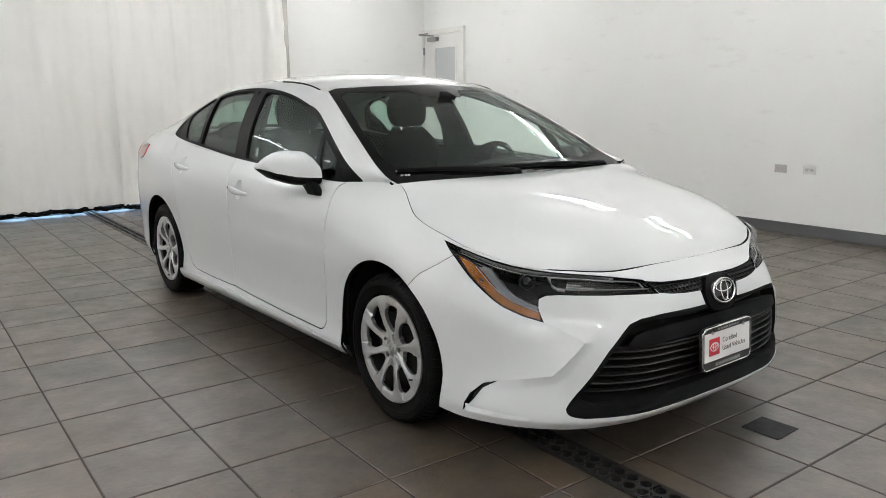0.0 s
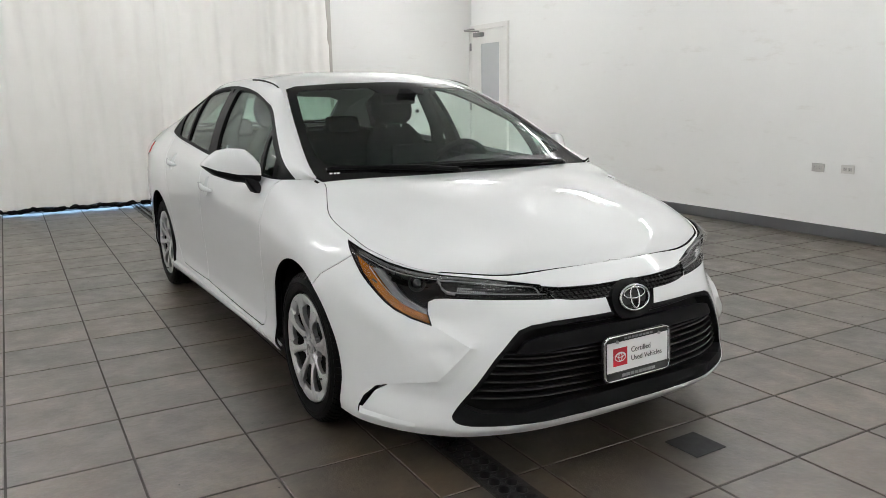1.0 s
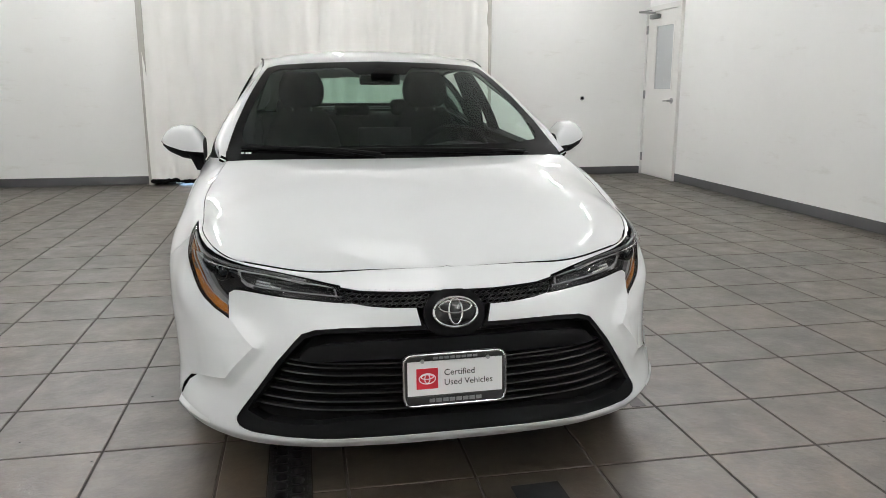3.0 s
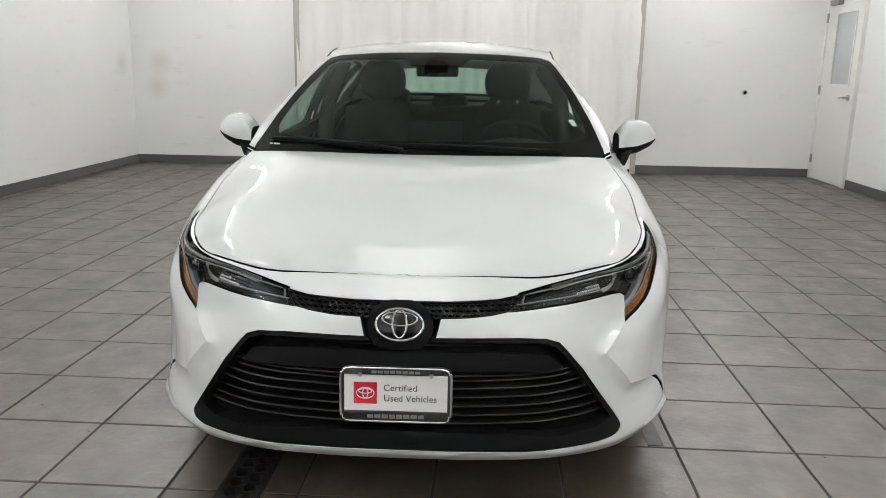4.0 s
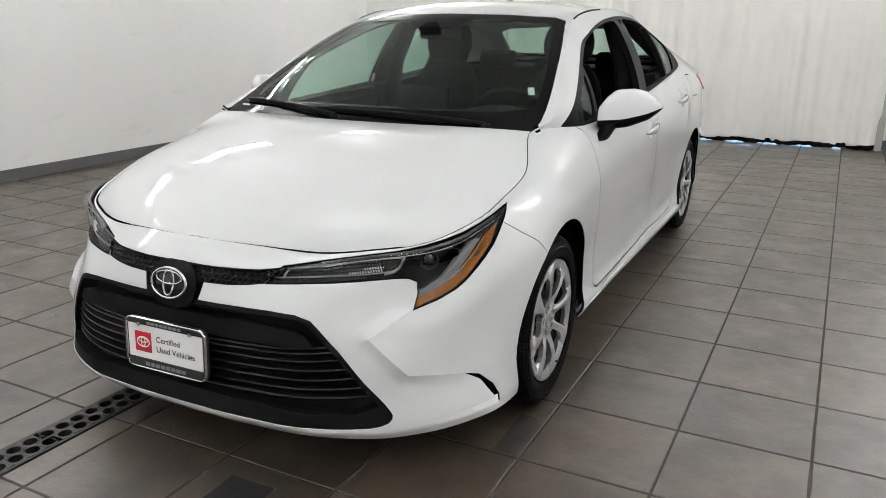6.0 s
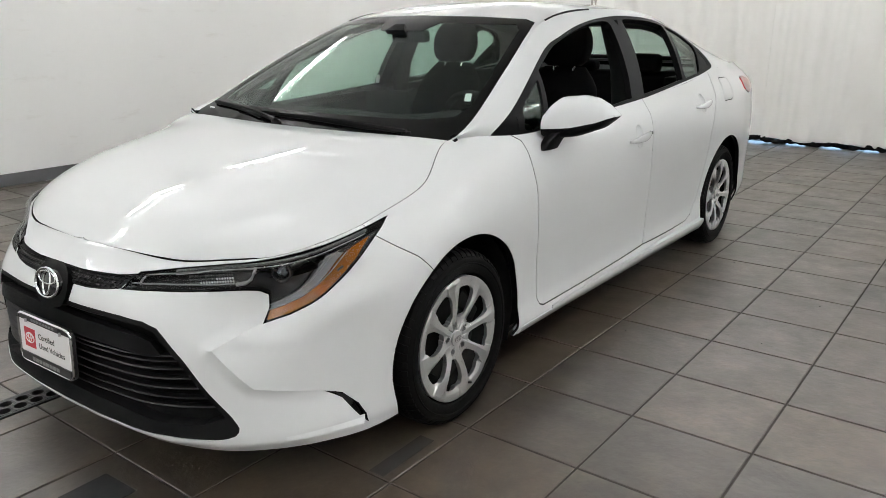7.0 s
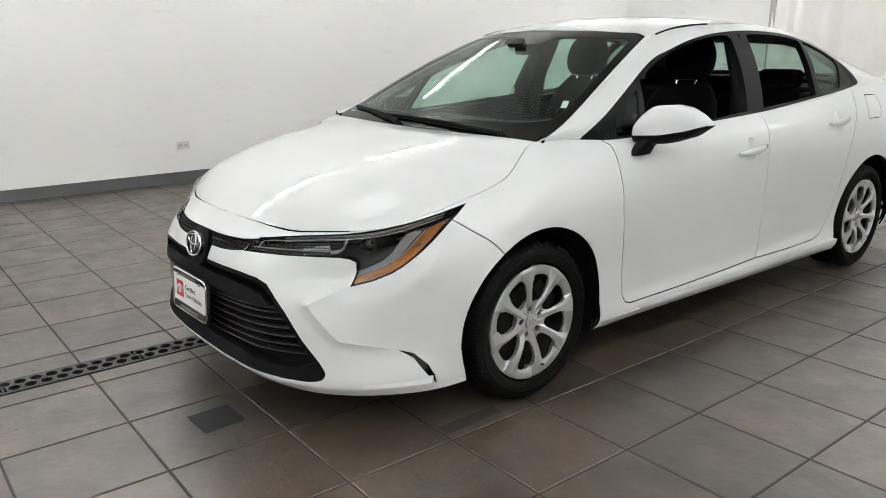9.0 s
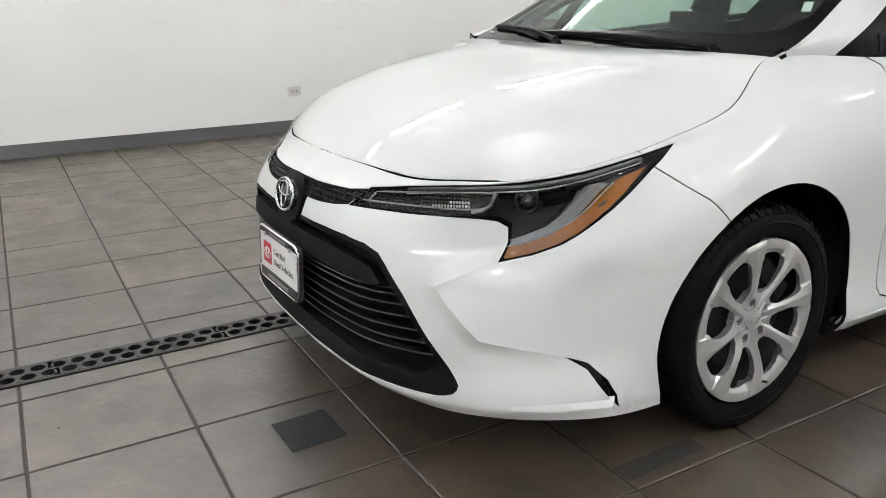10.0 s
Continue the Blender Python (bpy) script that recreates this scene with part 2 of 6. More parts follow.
def lathe(profile, n=48, axis="X", bm=None, m=None):
    """A turned body; profile: (distance along the axis, radius)."""
    b = bmesh.new()
    rings = []
    for a, r in profile:
        ring = []
        for k in range(n):
            t = 2 * math.pi * k / n
            c, s = r * math.cos(t), r * math.sin(t)
            ring.append(b.verts.new((a, c, s) if axis == "X" else (c, a, s) if axis == "Y" else (c, s, a)))
        rings.append(ring)
    for p, q in zip(rings, rings[1:]):
        for k in range(n):
            b.faces.new((p[k], p[(k + 1) % n], q[(k + 1) % n], q[k]))
    bmesh.ops.recalc_face_normals(b, faces=b.faces[:])
    return join(bm, b, m)


def tube(points, radius, n=8, bm=None, flat=1.0):
    """A round bar along points; radius may be one number or one a point."""
    b = bmesh.new()
    pts = [Vector(p) for p in points]
    rings = []
    for i, p in enumerate(pts):
        d = (pts[min(i + 1, len(pts) - 1)] - pts[max(i - 1, 0)]).normalized()
        up = Vector((0, 0, 1)) if abs(d.z) < 0.9 else Vector((0, 1, 0))
        s = d.cross(up).normalized()
        u = s.cross(d)
        r = radius[i] if isinstance(radius, (list, tuple)) else radius
        rings.append([b.verts.new(p + r * (s * math.cos(2 * math.pi * k / n) + flat * u * math.sin(2 * math.pi * k / n))) for k in range(n)])
    for p, q in zip(rings, rings[1:]):
        for k in range(n):
            b.faces.new((p[k], p[(k + 1) % n], q[(k + 1) % n], q[k]))
    b.faces.new(rings[0][::-1])
    b.faces.new(rings[-1])
    bmesh.ops.recalc_face_normals(b, faces=b.faces[:])
    return join(bm, b)


def prism(outline, depth, m=None, bm=None, bevel=0.0):
    """An outline in x and y raised by depth in z."""
    b = bmesh.new()
    low = [b.verts.new((x, y, 0)) for x, y in outline]
    high = [b.verts.new((x, y, depth)) for x, y in outline]
    n = len(outline)
    top = b.faces.new(high)
    b.faces.new(low[::-1])
    for k in range(n):
        b.faces.new((low[k], low[(k + 1) % n], high[(k + 1) % n], high[k]))
    bmesh.ops.recalc_face_normals(b, faces=b.faces[:])
    if bevel:
        bmesh.ops.bevel(b, geom=list(top.edges), offset=bevel, segments=2, affect="EDGES", profile=0.6)
    return join(bm, b, m)


def letters(body, size, m, material, parent, name="lettering", align="LEFT"):
    """Raised lettering in the built-in font, as a mesh."""
    cu = bpy.data.curves.new(name, "FONT")
    cu.body, cu.size, cu.extrude, cu.align_x = body, size, 0.0004, align
    ob = bpy.data.objects.new(name, cu)
    scene.collection.objects.link(ob)
    me = bpy.data.meshes.new_from_object(ob.evaluated_get(bpy.context.evaluated_depsgraph_get()))
    bpy.data.objects.remove(ob)
    me.materials.clear()
    me.materials.append(material)
    ob = new(name, me)
    ob.parent, ob.matrix_basis = parent, m
    return ob


# ---- the room ----
X0, X1, Y0, Y1 = -4.503, 4.362, -6.2, 7.187
TH = 0.18
OPEN0, OPEN1, OPENZ = -1.95, 1.72, 3.0


def setting(name, bm, material, label, category):
    return tagged(mesh_object(name, bm, material), label, category, kind="structure")


setting("wall_east", box(X1, X1 + TH, Y0 - TH, Y1 + TH, -0.1, CEIL), WALL, "smooth white painted showroom wall with faint scuffs", "wall")
setting("wall_west", box(X0 - TH, X0, Y0 - TH, Y1 + TH, -0.1, CEIL), WALL, "smooth white painted showroom wall with faint scuffs", "wall")
setting("wall_south", box(X0, X1, Y0 - TH, Y0, -0.1, CEIL), WALL, "plain white painted wall closing the room", "wall")
wn = box(X0, OPEN0, Y1, Y1 + TH, -0.1, CEIL)
box(OPEN1, X1, Y1, Y1 + TH, -0.1, CEIL, bm=wn)
box(OPEN0, OPEN1, Y1, Y1 + TH, OPENZ, CEIL, bm=wn)
setting("wall_north", wn, WALL, "white painted wall with a wide vehicle opening", "wall")
setting("ceiling", box(X0 - TH, X1 + TH, Y0 - TH, Y1 + TH, CEIL, CEIL + 0.15), CEILING, "plain white ceiling carrying recessed lamps", "ceiling")
# Unseen panel added to hold back the sky light behind the curtain.
setting("shutter", box(OPEN0 - 0.3, OPEN1 + 0.3, Y1 + TH, Y1 + TH + 0.05, 0.20, CEIL), BASE, "unseen dark shutter panel added to block the daylight above", "shutter")
setting("daylight", box(OPEN0 - 0.3, OPEN1 + 0.3, Y1 + 0.55, Y1 + 0.6, -0.1, 0.5), DAYLIGHT, "daylight showing under the raised shutter", "backdrop")
DX0, DX1 = -0.560, -0.425
DY0, DY1 = -3.6, 7.0
sub = box(X0 - TH, DX0, Y0 - TH, Y1 + 0.6, -0.30, -0.0035)
box(DX1, X1 + TH, Y0 - TH, Y1 + 0.6, -0.30, -0.0035, bm=sub)
box(DX0, DX1, Y0 - TH, DY0, -0.30, -0.0035, bm=sub)
box(DX0, DX1, DY1, Y1 + 0.6, -0.30, -0.0035, bm=sub)
box(DX0, DX1, DY0, DY1, -0.30, -0.12, bm=sub)
setting("subfloor", sub, GROUT, "dark grout bed under the slate floor tiles", "floor")

H_BASE = 0.105


def baseboard(x0, x1, y0, y1):
    bm = box(x0, x1, y0, y1, 0.0, H_BASE, 0.004)
    return setting("baseboard", bm, BASE, "charcoal vinyl baseboard along the white wall", "baseboard")


baseboard(X1 - 0.012, X1, Y0, 6.195)
baseboard(X0, X0 + 0.012, Y0, Y1)
baseboard(X0 + 0.012, OPEN0 - 0.05, Y1 - 0.012, Y1)
baseboard(OPEN1 + 0.05, X1 - 0.05, Y1 - 0.012, Y1)


# the canvas curtain in two halves
def curtain_half(x0, x1, seed, label, lift):
    rnd = random.Random(seed)
    waves = [(rnd.uniform(8, 40), rnd.uniform(0, 6.28), rnd.uniform(0.002, 0.0075)) for _ in range(11)]
    bm = bmesh.new()
    nx, nz = 300, 70
    grid = []
    for j in range(nz + 1):
        z = 0.045 + lift + (3.02 - 0.045 - lift) * (j / nz) ** 1.25
        row = []
        for i in range(nx + 1):
            x = x0 + (x1 - x0) * i / nx
            d = sum(a * math.sin(k * x + p + 0.25 * math.sin(z * 1.3 + p)) for k, p, a in waves)
            d += 0.035 * noise.noise(Vector((x * 1.7, z * 0.55, seed))) + 0.014 * noise.noise(Vector((x * 8, z * 1.2, seed + 4))) + 0.006 * noise.noise(Vector((x * 12, z * 7, seed + 9))) + 0.030 * max(0, 0.6 - z) * noise.noise(Vector((x * 14, z * 5, seed + 2)))
            row.append(bm.verts.new((x, 7.097 - 0.022 * (seed > 5) + 1.15 * d - 0.012 * (1 - z / 3), z + (0.012 * math.sin(9 * x + seed) if j == 0 else 0))))
        grid.append(row)
    for j in range(nz):
        for i in range(nx):
            bm.faces.new((grid[j][i], grid[j][i + 1], grid[j + 1][i + 1], grid[j + 1][i]))
    ob = thing("curtain", label, "curtain")
    cloth = part("curtain_cloth", bm, CANVAS, ob, smooth=True)
    mod = cloth.modifiers.new("thick", "SOLIDIFY")
    mod.thickness = 0.004
    hem = bmesh.new()
    pts = [(x0 + (x1 - x0) * i / 120, 7.102 + 0.02 * math.sin(0.9 * i + seed) - 0.01, 0.026 + lift + 0.010 * math.sin(0.31 * i + seed) + 0.005 * math.sin(1.3 * i)) for i in range(121)]
    tube(pts, 0.026, 8, hem)
    part("hem", hem, INNERDARK, ob, "dark weighted hem", smooth=True)
    return ob


curtain_half(-2.27, -0.075, 3, "white canvas curtain with soiled dark hem", 0.022)
curtain_half(-0.125, 2.06, 8, "white canvas curtain hung in loose folds", 0.006)
# Grey-beige strips; the shaded curtain edge is put into their colour.
for xa, xb in ((-2.305, -2.235), (2.035, 2.105)):
    setting("jamb", box(xa, xb, 7.075, Y1, 0.0, 3.0, 0.004), EDGE_BEIGE, "grey-beige strip standing in for the shaded curtain edge", "post")
rail = thing("curtain_track", "grey metal curtain track above the opening", "curtain track")
part("track", box(-2.4, 2.2, 7.072, 7.132, 3.02, 3.06, 0.004), STEEL, rail)


# the door in the east wall, at the corner
def room_door():
    d = thing("door_1", "white steel door with narrow frosted window", "door", kind="structure")
    xw = X1
    y0, y1, zt = 6.271, 7.142, 2.19
    bm = box(xw - 0.045, xw, y0 - 0.075, y0, 0, zt + 0.07, 0.003)
    box(xw - 0.045, xw, y1, y1 + 0.045, 0, zt + 0.07, 0.003, bm)
    box(xw - 0.045, xw, y0, y1, zt, zt + 0.07, 0.003, bm)
    part("door_frame", bm, DOORPAINT, d)
    leaf = bmesh.new()
    wy0, wy1, wz0, wz1 = 6.385, 6.875, 1.17, 2.0
    for b in ((y0 + 0.004, wy0, 0.006, zt - 0.004), (wy1, y1 - 0.004, 0.006, zt - 0.004), (wy0, wy1, 0.006, wz0), (wy0, wy1, wz1, zt - 0.004)):
        box(xw - 0.034, xw - 0.004, b[0], b[1], b[2], b[3], bm=leaf)
    part("door_leaf", leaf, DOORPAINT, d)
    fr = bmesh.new()
    for b in ((wy0 - 0.02, wy0 + 0.008, wz0 - 0.02, wz1 + 0.02), (wy1 - 0.008, wy1 + 0.02, wz0 - 0.02, wz1 + 0.02), (wy0, wy1, wz0 - 0.02, wz0 + 0.008), (wy0, wy1, wz1 - 0.008, wz1 + 0.02)):
        box(xw - 0.040, xw - 0.03, b[0], b[1], b[2], b[3], 0.002, fr)
    part("window_frame", fr, DOORPAINT, d)
    part("pane", box(xw - 0.026, xw - 0.018, wy0, wy1, wz0, wz1), FROST, d, "frosted grey glass")
    for z in (0.25, 1.10, 1.96):
        h = box(xw - 0.055, xw - 0.034, y1 - 0.015, y1 + 0.012, z - 0.055, z + 0.055, 0.003)
        part("hinge", h, HINGE, d)
    hd = lathe([(-0.012, 0.0), (-0.012, 0.036), (0.0, 0.036), (0.0, 0.0)], 24, "X", m=pose(xw - 0.034, y0 + 0.075, 1.03))
    lathe([(-0.06, 0.0), (-0.06, 0.013), (0.0, 0.013)], 16, "X", hd, pose(xw - 0.04, y0 + 0.075, 1.03))
    tube([(xw - 0.095, y0 + 0.065, 1.03), (xw - 0.095, y0 + 0.13, 1.03), (xw - 0.09, y0 + 0.20, 1.025)], 0.010, 10, hd)
    part("door_handle", hd, STEEL, d, "satin steel lever handle", smooth=True)
    cl = box(xw - 0.10, xw - 0.036, 6.77, 6.99, 2.09, 2.15, 0.012)
    part("closer_body", cl, HINGE, d, "grey door closer", smooth=True)
    arm = tube([(xw - 0.07, 6.86, 2.165), (xw - 0.26, 6.96, 2.175)], 0.011, 8)
    tube([(xw - 0.26, 6.96, 2.18), (xw - 0.05, 7.03, 2.21)], 0.009, 8, arm)
    part("closer_arm", arm, HINGE, d, smooth=True)
    return d


room_door()


SATINPLATE = plain("grey_plastic_plate", (0.50, 0.49, 0.47), 0.4, vary=0.05)


def outlet(x, y, z, side, steel):
    o = thing("wall_outlet", "steel duplex socket plate on the white wall" if steel else "white duplex socket plate on the white wall", "outlet", pose(x, y, z, 0, 0, 0 if side < 0 else 180), "wall sockets")
    part("cover_plate", box(0, 0.007, -0.06, 0.06, -0.037, 0.037, 0.003), SATINPLATE if steel else PLATEWHITE, o)
    for s in (-1, 1):
        face = part("receptacle", box(0.0065, 0.0095, s * 0.024 - 0.016, s * 0.024 + 0.016, -0.014, 0.014, 0.004), SATINPLATE, o)
        for yy, zz, w, h in ((-0.004, 0.006, 0.007, 0.002), (-0.004, -0.006, 0.008, 0.002), (0.008, 0, 0.003, 0.003)):
            part("slot", box(0.0094, 0.0100, s * 0.024 + yy - w / 2, s * 0.024 + yy + w / 2, zz - h / 2, zz + h / 2), BLACKPRINT, face)
    return o


outlet(X1, 1.42, 0.601, 1, True)
outlet(X1, 1.144, 0.604, 1, False)
outlet(X0, 0.706, 0.352, -1, False)
stop = thing("wall_stop", "small round dark rubber bumper on the white wall", "door stop", pose(3.426, Y1, 1.052))
part("rim", lathe([(0, 0.032), (-0.012, 0.030), (-0.014, 0.022), (-0.014, 0.0)], 24, "Y"), STEEL, stop, smooth=True)
part("rubber", lathe([(-0.012, 0.021), (-0.024, 0.018), (-0.027, 0.0)], 20, "Y"), RUBBER, stop, smooth=True)


# ceiling lamps with white louvres
def troffer(x, y, along):
    t = thing("ceiling_light", "recessed white louvred ceiling light, lit", "ceiling light", pose(x, y, CEIL, 0, 0, along), "lamps in the ceiling")
    fr = bmesh.new()
    for b in ((-0.62, -0.60, -0.50, 0.50), (0.60, 0.62, -0.50, 0.50), (-0.60, 0.60, -0.50, -0.48), (-0.60, 0.60, 0.48, 0.50)):
        box(b[0], b[1], b[2], b[3], -0.045, -0.001, bm=fr)
    part("frame", fr, LOUVRE, t)
    part("diffuser", box(-0.598, 0.598, -0.478, 0.478, -0.012, -0.004), TUBE, t, "glowing diffuser")
    for k in range(6):
        x0 = -0.598 + 1.196 * (k + 1) / 7
        part("slat", box(x0 - 0.030, x0 + 0.030, -0.478, 0.478, -0.034, -0.014), LOUVRE, t)
    return t


def strip_light(x, y):
    """Linear lamp added out of view: uplight fills the ceiling, thin downlight the floor."""
    t = thing("pendant_light", "slim linear lamp added out of view below the ceiling, lit", "pendant lamp", pose(x, y, CEIL), "linear lamps under the ceiling")
    part("lamp_body", box(-0.055, 0.055, -0.62, 0.62, -0.62, -0.57, 0.006), LOUVRE, t)
    part("fill_uplight", box(-0.05, 0.05, -0.60, 0.60, -0.5695, -0.564, 0.002), UPGLOW, t, "glowing uplight added to brighten the ceiling")
    part("lower_diffuser", box(-0.018, 0.018, -0.60, 0.60, -0.626, -0.6205, 0.002), DOWNGLOW, t, "glowing lower diffuser")
    for yy in (-0.5, 0.5):
        part("suspension_wire", tube([(0, yy, -0.57), (0, yy, -0.002)], 0.002, 6), STEEL, t)
    return t


troffer(-0.12, -0.80, 90)
# rows and extra lamps placed to even out the room's brightness
STRIPS = [(x, y) for x in (-2.9, 2.8) for y in (-5.2, -3.8, -1.9, 0.0, 1.9, 4.5, 6.2)] + [(0.0, 5.9), (-1.5, -5.5), (1.5, -5.5)]
first = strip_light(*STRIPS[0])
for x, y in STRIPS[1:]:
    copy_thing(first, pose(x, y, CEIL))


# the drain down the floor
drain = thing("floor_drain", "black cast-iron trench drain grate in the floor", "drain", kind="structure")
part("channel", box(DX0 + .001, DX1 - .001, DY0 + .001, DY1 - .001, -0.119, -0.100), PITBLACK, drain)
rim = bmesh.new()
for a, b in ((DX0, DX0 + 0.012), (DX1 - 0.012, DX1)):
    box(a, b, DY0, DY1, -0.003, 0.004, 0.0015, rim)
part("rim", rim, IRON, drain)


def grate_piece(y0, length):
    """One cast length of grate with two staggered rows of round-ended holes."""
    bm = bmesh.new()
    pitch, w = 0.0575, DX1 - DX0 - 0.024
    xa = DX0 + 0.012
    n = round(length / pitch)
    cells = [(xa + w * (0.27 if r == 0 else 0.73), y0 + (k + (0.25 if r == 0 else 0.75)) * pitch) for k in range(n) for r in (0, 1)]
    for cx, cy in cells:
        hx, hy, rx, ry, m = w / 4 + 0.0035, pitch / 2, 0.0215, 0.0225, 24
        out, ins, low = [], [], []
        for k in range(m):
            t = 2 * math.pi * k / m
            c, s = math.cos(t), math.sin(t)
            q = max(abs(c) / hx, abs(s) / hy)
            out.append(bm.verts.new((min(max(cx + c / q, xa), xa + w), min(max(cy + s / q, y0), y0 + length), 0.0045)))
            ins.append(bm.verts.new((cx + rx * c, cy + ry * s, 0.0035)))
            low.append(bm.verts.new((cx + rx * 0.97 * c, cy + ry * 0.97 * s, -0.018)))
        for k in range(m):
            j = (k + 1) % m
            bm.faces.new((out[k], out[j], ins[j], ins[k]))
            bm.faces.new((ins[k], ins[j], low[j], low[k]))
    return bm


yy = DY0
while yy < DY1 - 0.2:
    part("grate", grate_piece(yy, 0.5175 * 1.0), IRON, drain)
    yy += 0.5185

patch = thing("floor_patch", "square dark rubber patch lying on the tiles", "floor patch", pose(0.268, -0.968, 0.0018, 0, 0, 2))
pb = bmesh.new()
n = 18
ring = []
for k in range(4 * n):
    e, f = divmod(k, n)
    t = f / n * 2 - 1
    x, y = ((t, -1), (1, t), (-t, 1), (-1, -t))[e]
    ring.append((0.078 * x + 0.0022 * noise.noise(Vector((k * 0.9, 1, 0))), 0.076 * y + 0.0022 * noise.noise(Vector((k * 0.9, 7, 0)))))
prism(ring, 0.0016, bm=pb)
part("rubber_sheet", pb, MATGREY, patch)
strip = thing("floor_patch", "narrow dark rubber strip lying on the tiles", "floor patch", pose(0.845, -0.27, 0.0018, 0, 0, 1))
ring = [(0.0285 * a + 0.0016 * noise.noise(Vector((a * 9, b * 7, 3))), 0.128 * b + 0.002 * noise.noise(Vector((a * 5, b * 11, 5)))) for a, b in [(-1 + k / 4, -1) for k in range(8)] + [(1, -1 + k / 10) for k in range(20)] + [(1 - k / 4, 1) for k in range(8)] + [(-1, 1 - k / 10) for k in range(20)]]
part("rubber_sheet", prism(ring, 0.0016), STRIPGREY, strip)


from mathutils.bvhtree import BVHTree
from mathutils.interpolate import poly_3d_calc


# ---- the car: outer skin as spline patches, half of it, x to its left side, y backwards ----
CAR = thing("car", "white compact four-door sedan parked on slate tiles", "car", pose(-0.006, 0.009, 0, 0, 0, 0.95))


def hermite(t, p, u):
    """Smooth curve through the points p at the knots t, at the values u."""
    t, p, u = np.asarray(t, float), np.asarray(p, float), np.asarray(u, float)
    if p.ndim == 1:
        p = p[:, None]
    h = np.diff(t)
    d = np.diff(p, axis=0) / h[:, None]
    m = np.zeros_like(p)
    m[1:-1] = (d[:-1] * h[1:, None] + d[1:] * h[:-1, None]) / (h[1:] + h[:-1])[:, None]
    flip = np.where(d[:-1] * d[1:] <= 0, 0.35, 1.0)
    m[1:-1] *= flip
    m[0], m[-1] = d[0], d[-1]
    k = np.clip(np.searchsorted(t, u, side="right") - 1, 0, len(t) - 2)
    s = ((u - t[k]) / h[k])[:, None]
    hk = h[k][:, None]
    s2, s3 = s * s, s * s * s
    return (2 * s3 - 3 * s2 + 1) * p[k] + (s3 - 2 * s2 + s) * hk * m[k] + (3 * s2 - 2 * s3) * p[k + 1] + (s3 - s2) * hk * m[k + 1]


def chord(net):
    """Common knots along the first axis of a net of points."""
    d = np.linalg.norm(np.diff(net, axis=0), axis=2).mean(axis=1)
    return np.concatenate(([0], np.cumsum(np.maximum(d, 1e-4))))


def patch_grid(rows, nu, nv):
    """rows: lists of points, each with the same number of columns. Gives a grid of nv x nu points."""
    net = np.array(rows, float)
    kv = chord(net)
    ku = chord(net.transpose(1, 0, 2))
    u = np.interp(np.linspace(0, len(ku) - 1, nu) if isinstance(nu, int) else nu, range(len(ku)), ku)
    v = np.interp(np.linspace(0, len(kv) - 1, nv), range(len(kv)), kv)
    along = np.array([hermite(ku, r, u) for r in net])
    return np.array([hermite(kv, along[:, j], v) for j in range(len(u))]).transpose(1, 0, 2)


def curve(points, n):
    p = np.array(points, float)
    k = np.concatenate(([0], np.cumsum(np.linalg.norm(np.diff(p, axis=0), axis=1))))
    return hermite(k, p, np.linspace(0, k[-1], n))


def grid_bmesh(g, flip=False):
    bm = bmesh.new()
    vs = [[bm.verts.new(p) for p in row] for row in g]
    for a, b in zip(vs, vs[1:]):
        for k in range(len(a) - 1):
            q = (a[k], a[k + 1], b[k + 1], b[k])
            bm.faces.new(q[::-1] if flip else q)
    bmesh.ops.remove_doubles(bm, verts=bm.verts[:], dist=1e-5)
    return bm


# lines along the body side from the nose round to the tail, from the sill upwards
SILL = [(0, -.872, .165), (.22, -.866, .165), (.44, -.835, .165), (.60, -.765, .163), (.70, -.68, .163), (.79, -.56, .165), (.845, -.44, .168), (.86, -.2, .17), (.86, .1, .182), (.852, .5, .190),
        (.848, 1.0, .190), (.848, 1.55, .190), (.852, 2.2, .192), (.86, 2.7, .18), (.85, 3.1, .2), (.79, 3.4, .22), (.68, 3.56, .24), (.4, 3.63, .25), (0, 3.65, .25)]
LIP = [(0, -.905, .198), (.22, -.898, .198), (.44, -.866, .198), (.61, -.790, .20), (.715, -.695, .2), (.80, -.57, .205), (.852, -.44, .21), (.873, -.2, .215), (.875, .1, .222), (.873, .5, .226),
       (.870, 1.0, .226), (.870, 1.55, .226), (.873, 2.2, .228), (.88, 2.7, .23), (.868, 3.1, .25), (.81, 3.4, .27), (.70, 3.58, .3), (.4, 3.66, .32), (0, 3.68, .32)]
LOW = [(0, -.908, .29), (.22, -.900, .29), (.44, -.866, .29), (.60, -.785, .29), (.70, -.680, .29), (.782, -.55, .30), (.843, -.43, .30), (.872, -.2, .32), (.868, .1, .32), (.858, .5, .31),
       (.856, 1.0, .31), (.856, 1.55, .31), (.863, 2.2, .33), (.88, 2.7, .35), (.87, 3.1, .37), (.82, 3.4, .39), (.71, 3.6, .41), (.4, 3.68, .42), (0, 3.7, .42)]
CREASE = [(0, -.914, .38), (.22, -.906, .38), (.44, -.870, .38), (.595, -.782, .37), (.676, -.698, .36), (.778, -.545, .345), (.846, -.41, .37), (.878, -.2, .42), (.872, .1, .42), (.861, .5, .42),
          (.859, 1.0, .42), (.859, 1.55, .42), (.868, 2.2, .43), (.885, 2.7, .45), (.873, 3.1, .48), (.825, 3.4, .5), (.715, 3.61, .52), (.4, 3.7, .54), (0, 3.72, .54)]
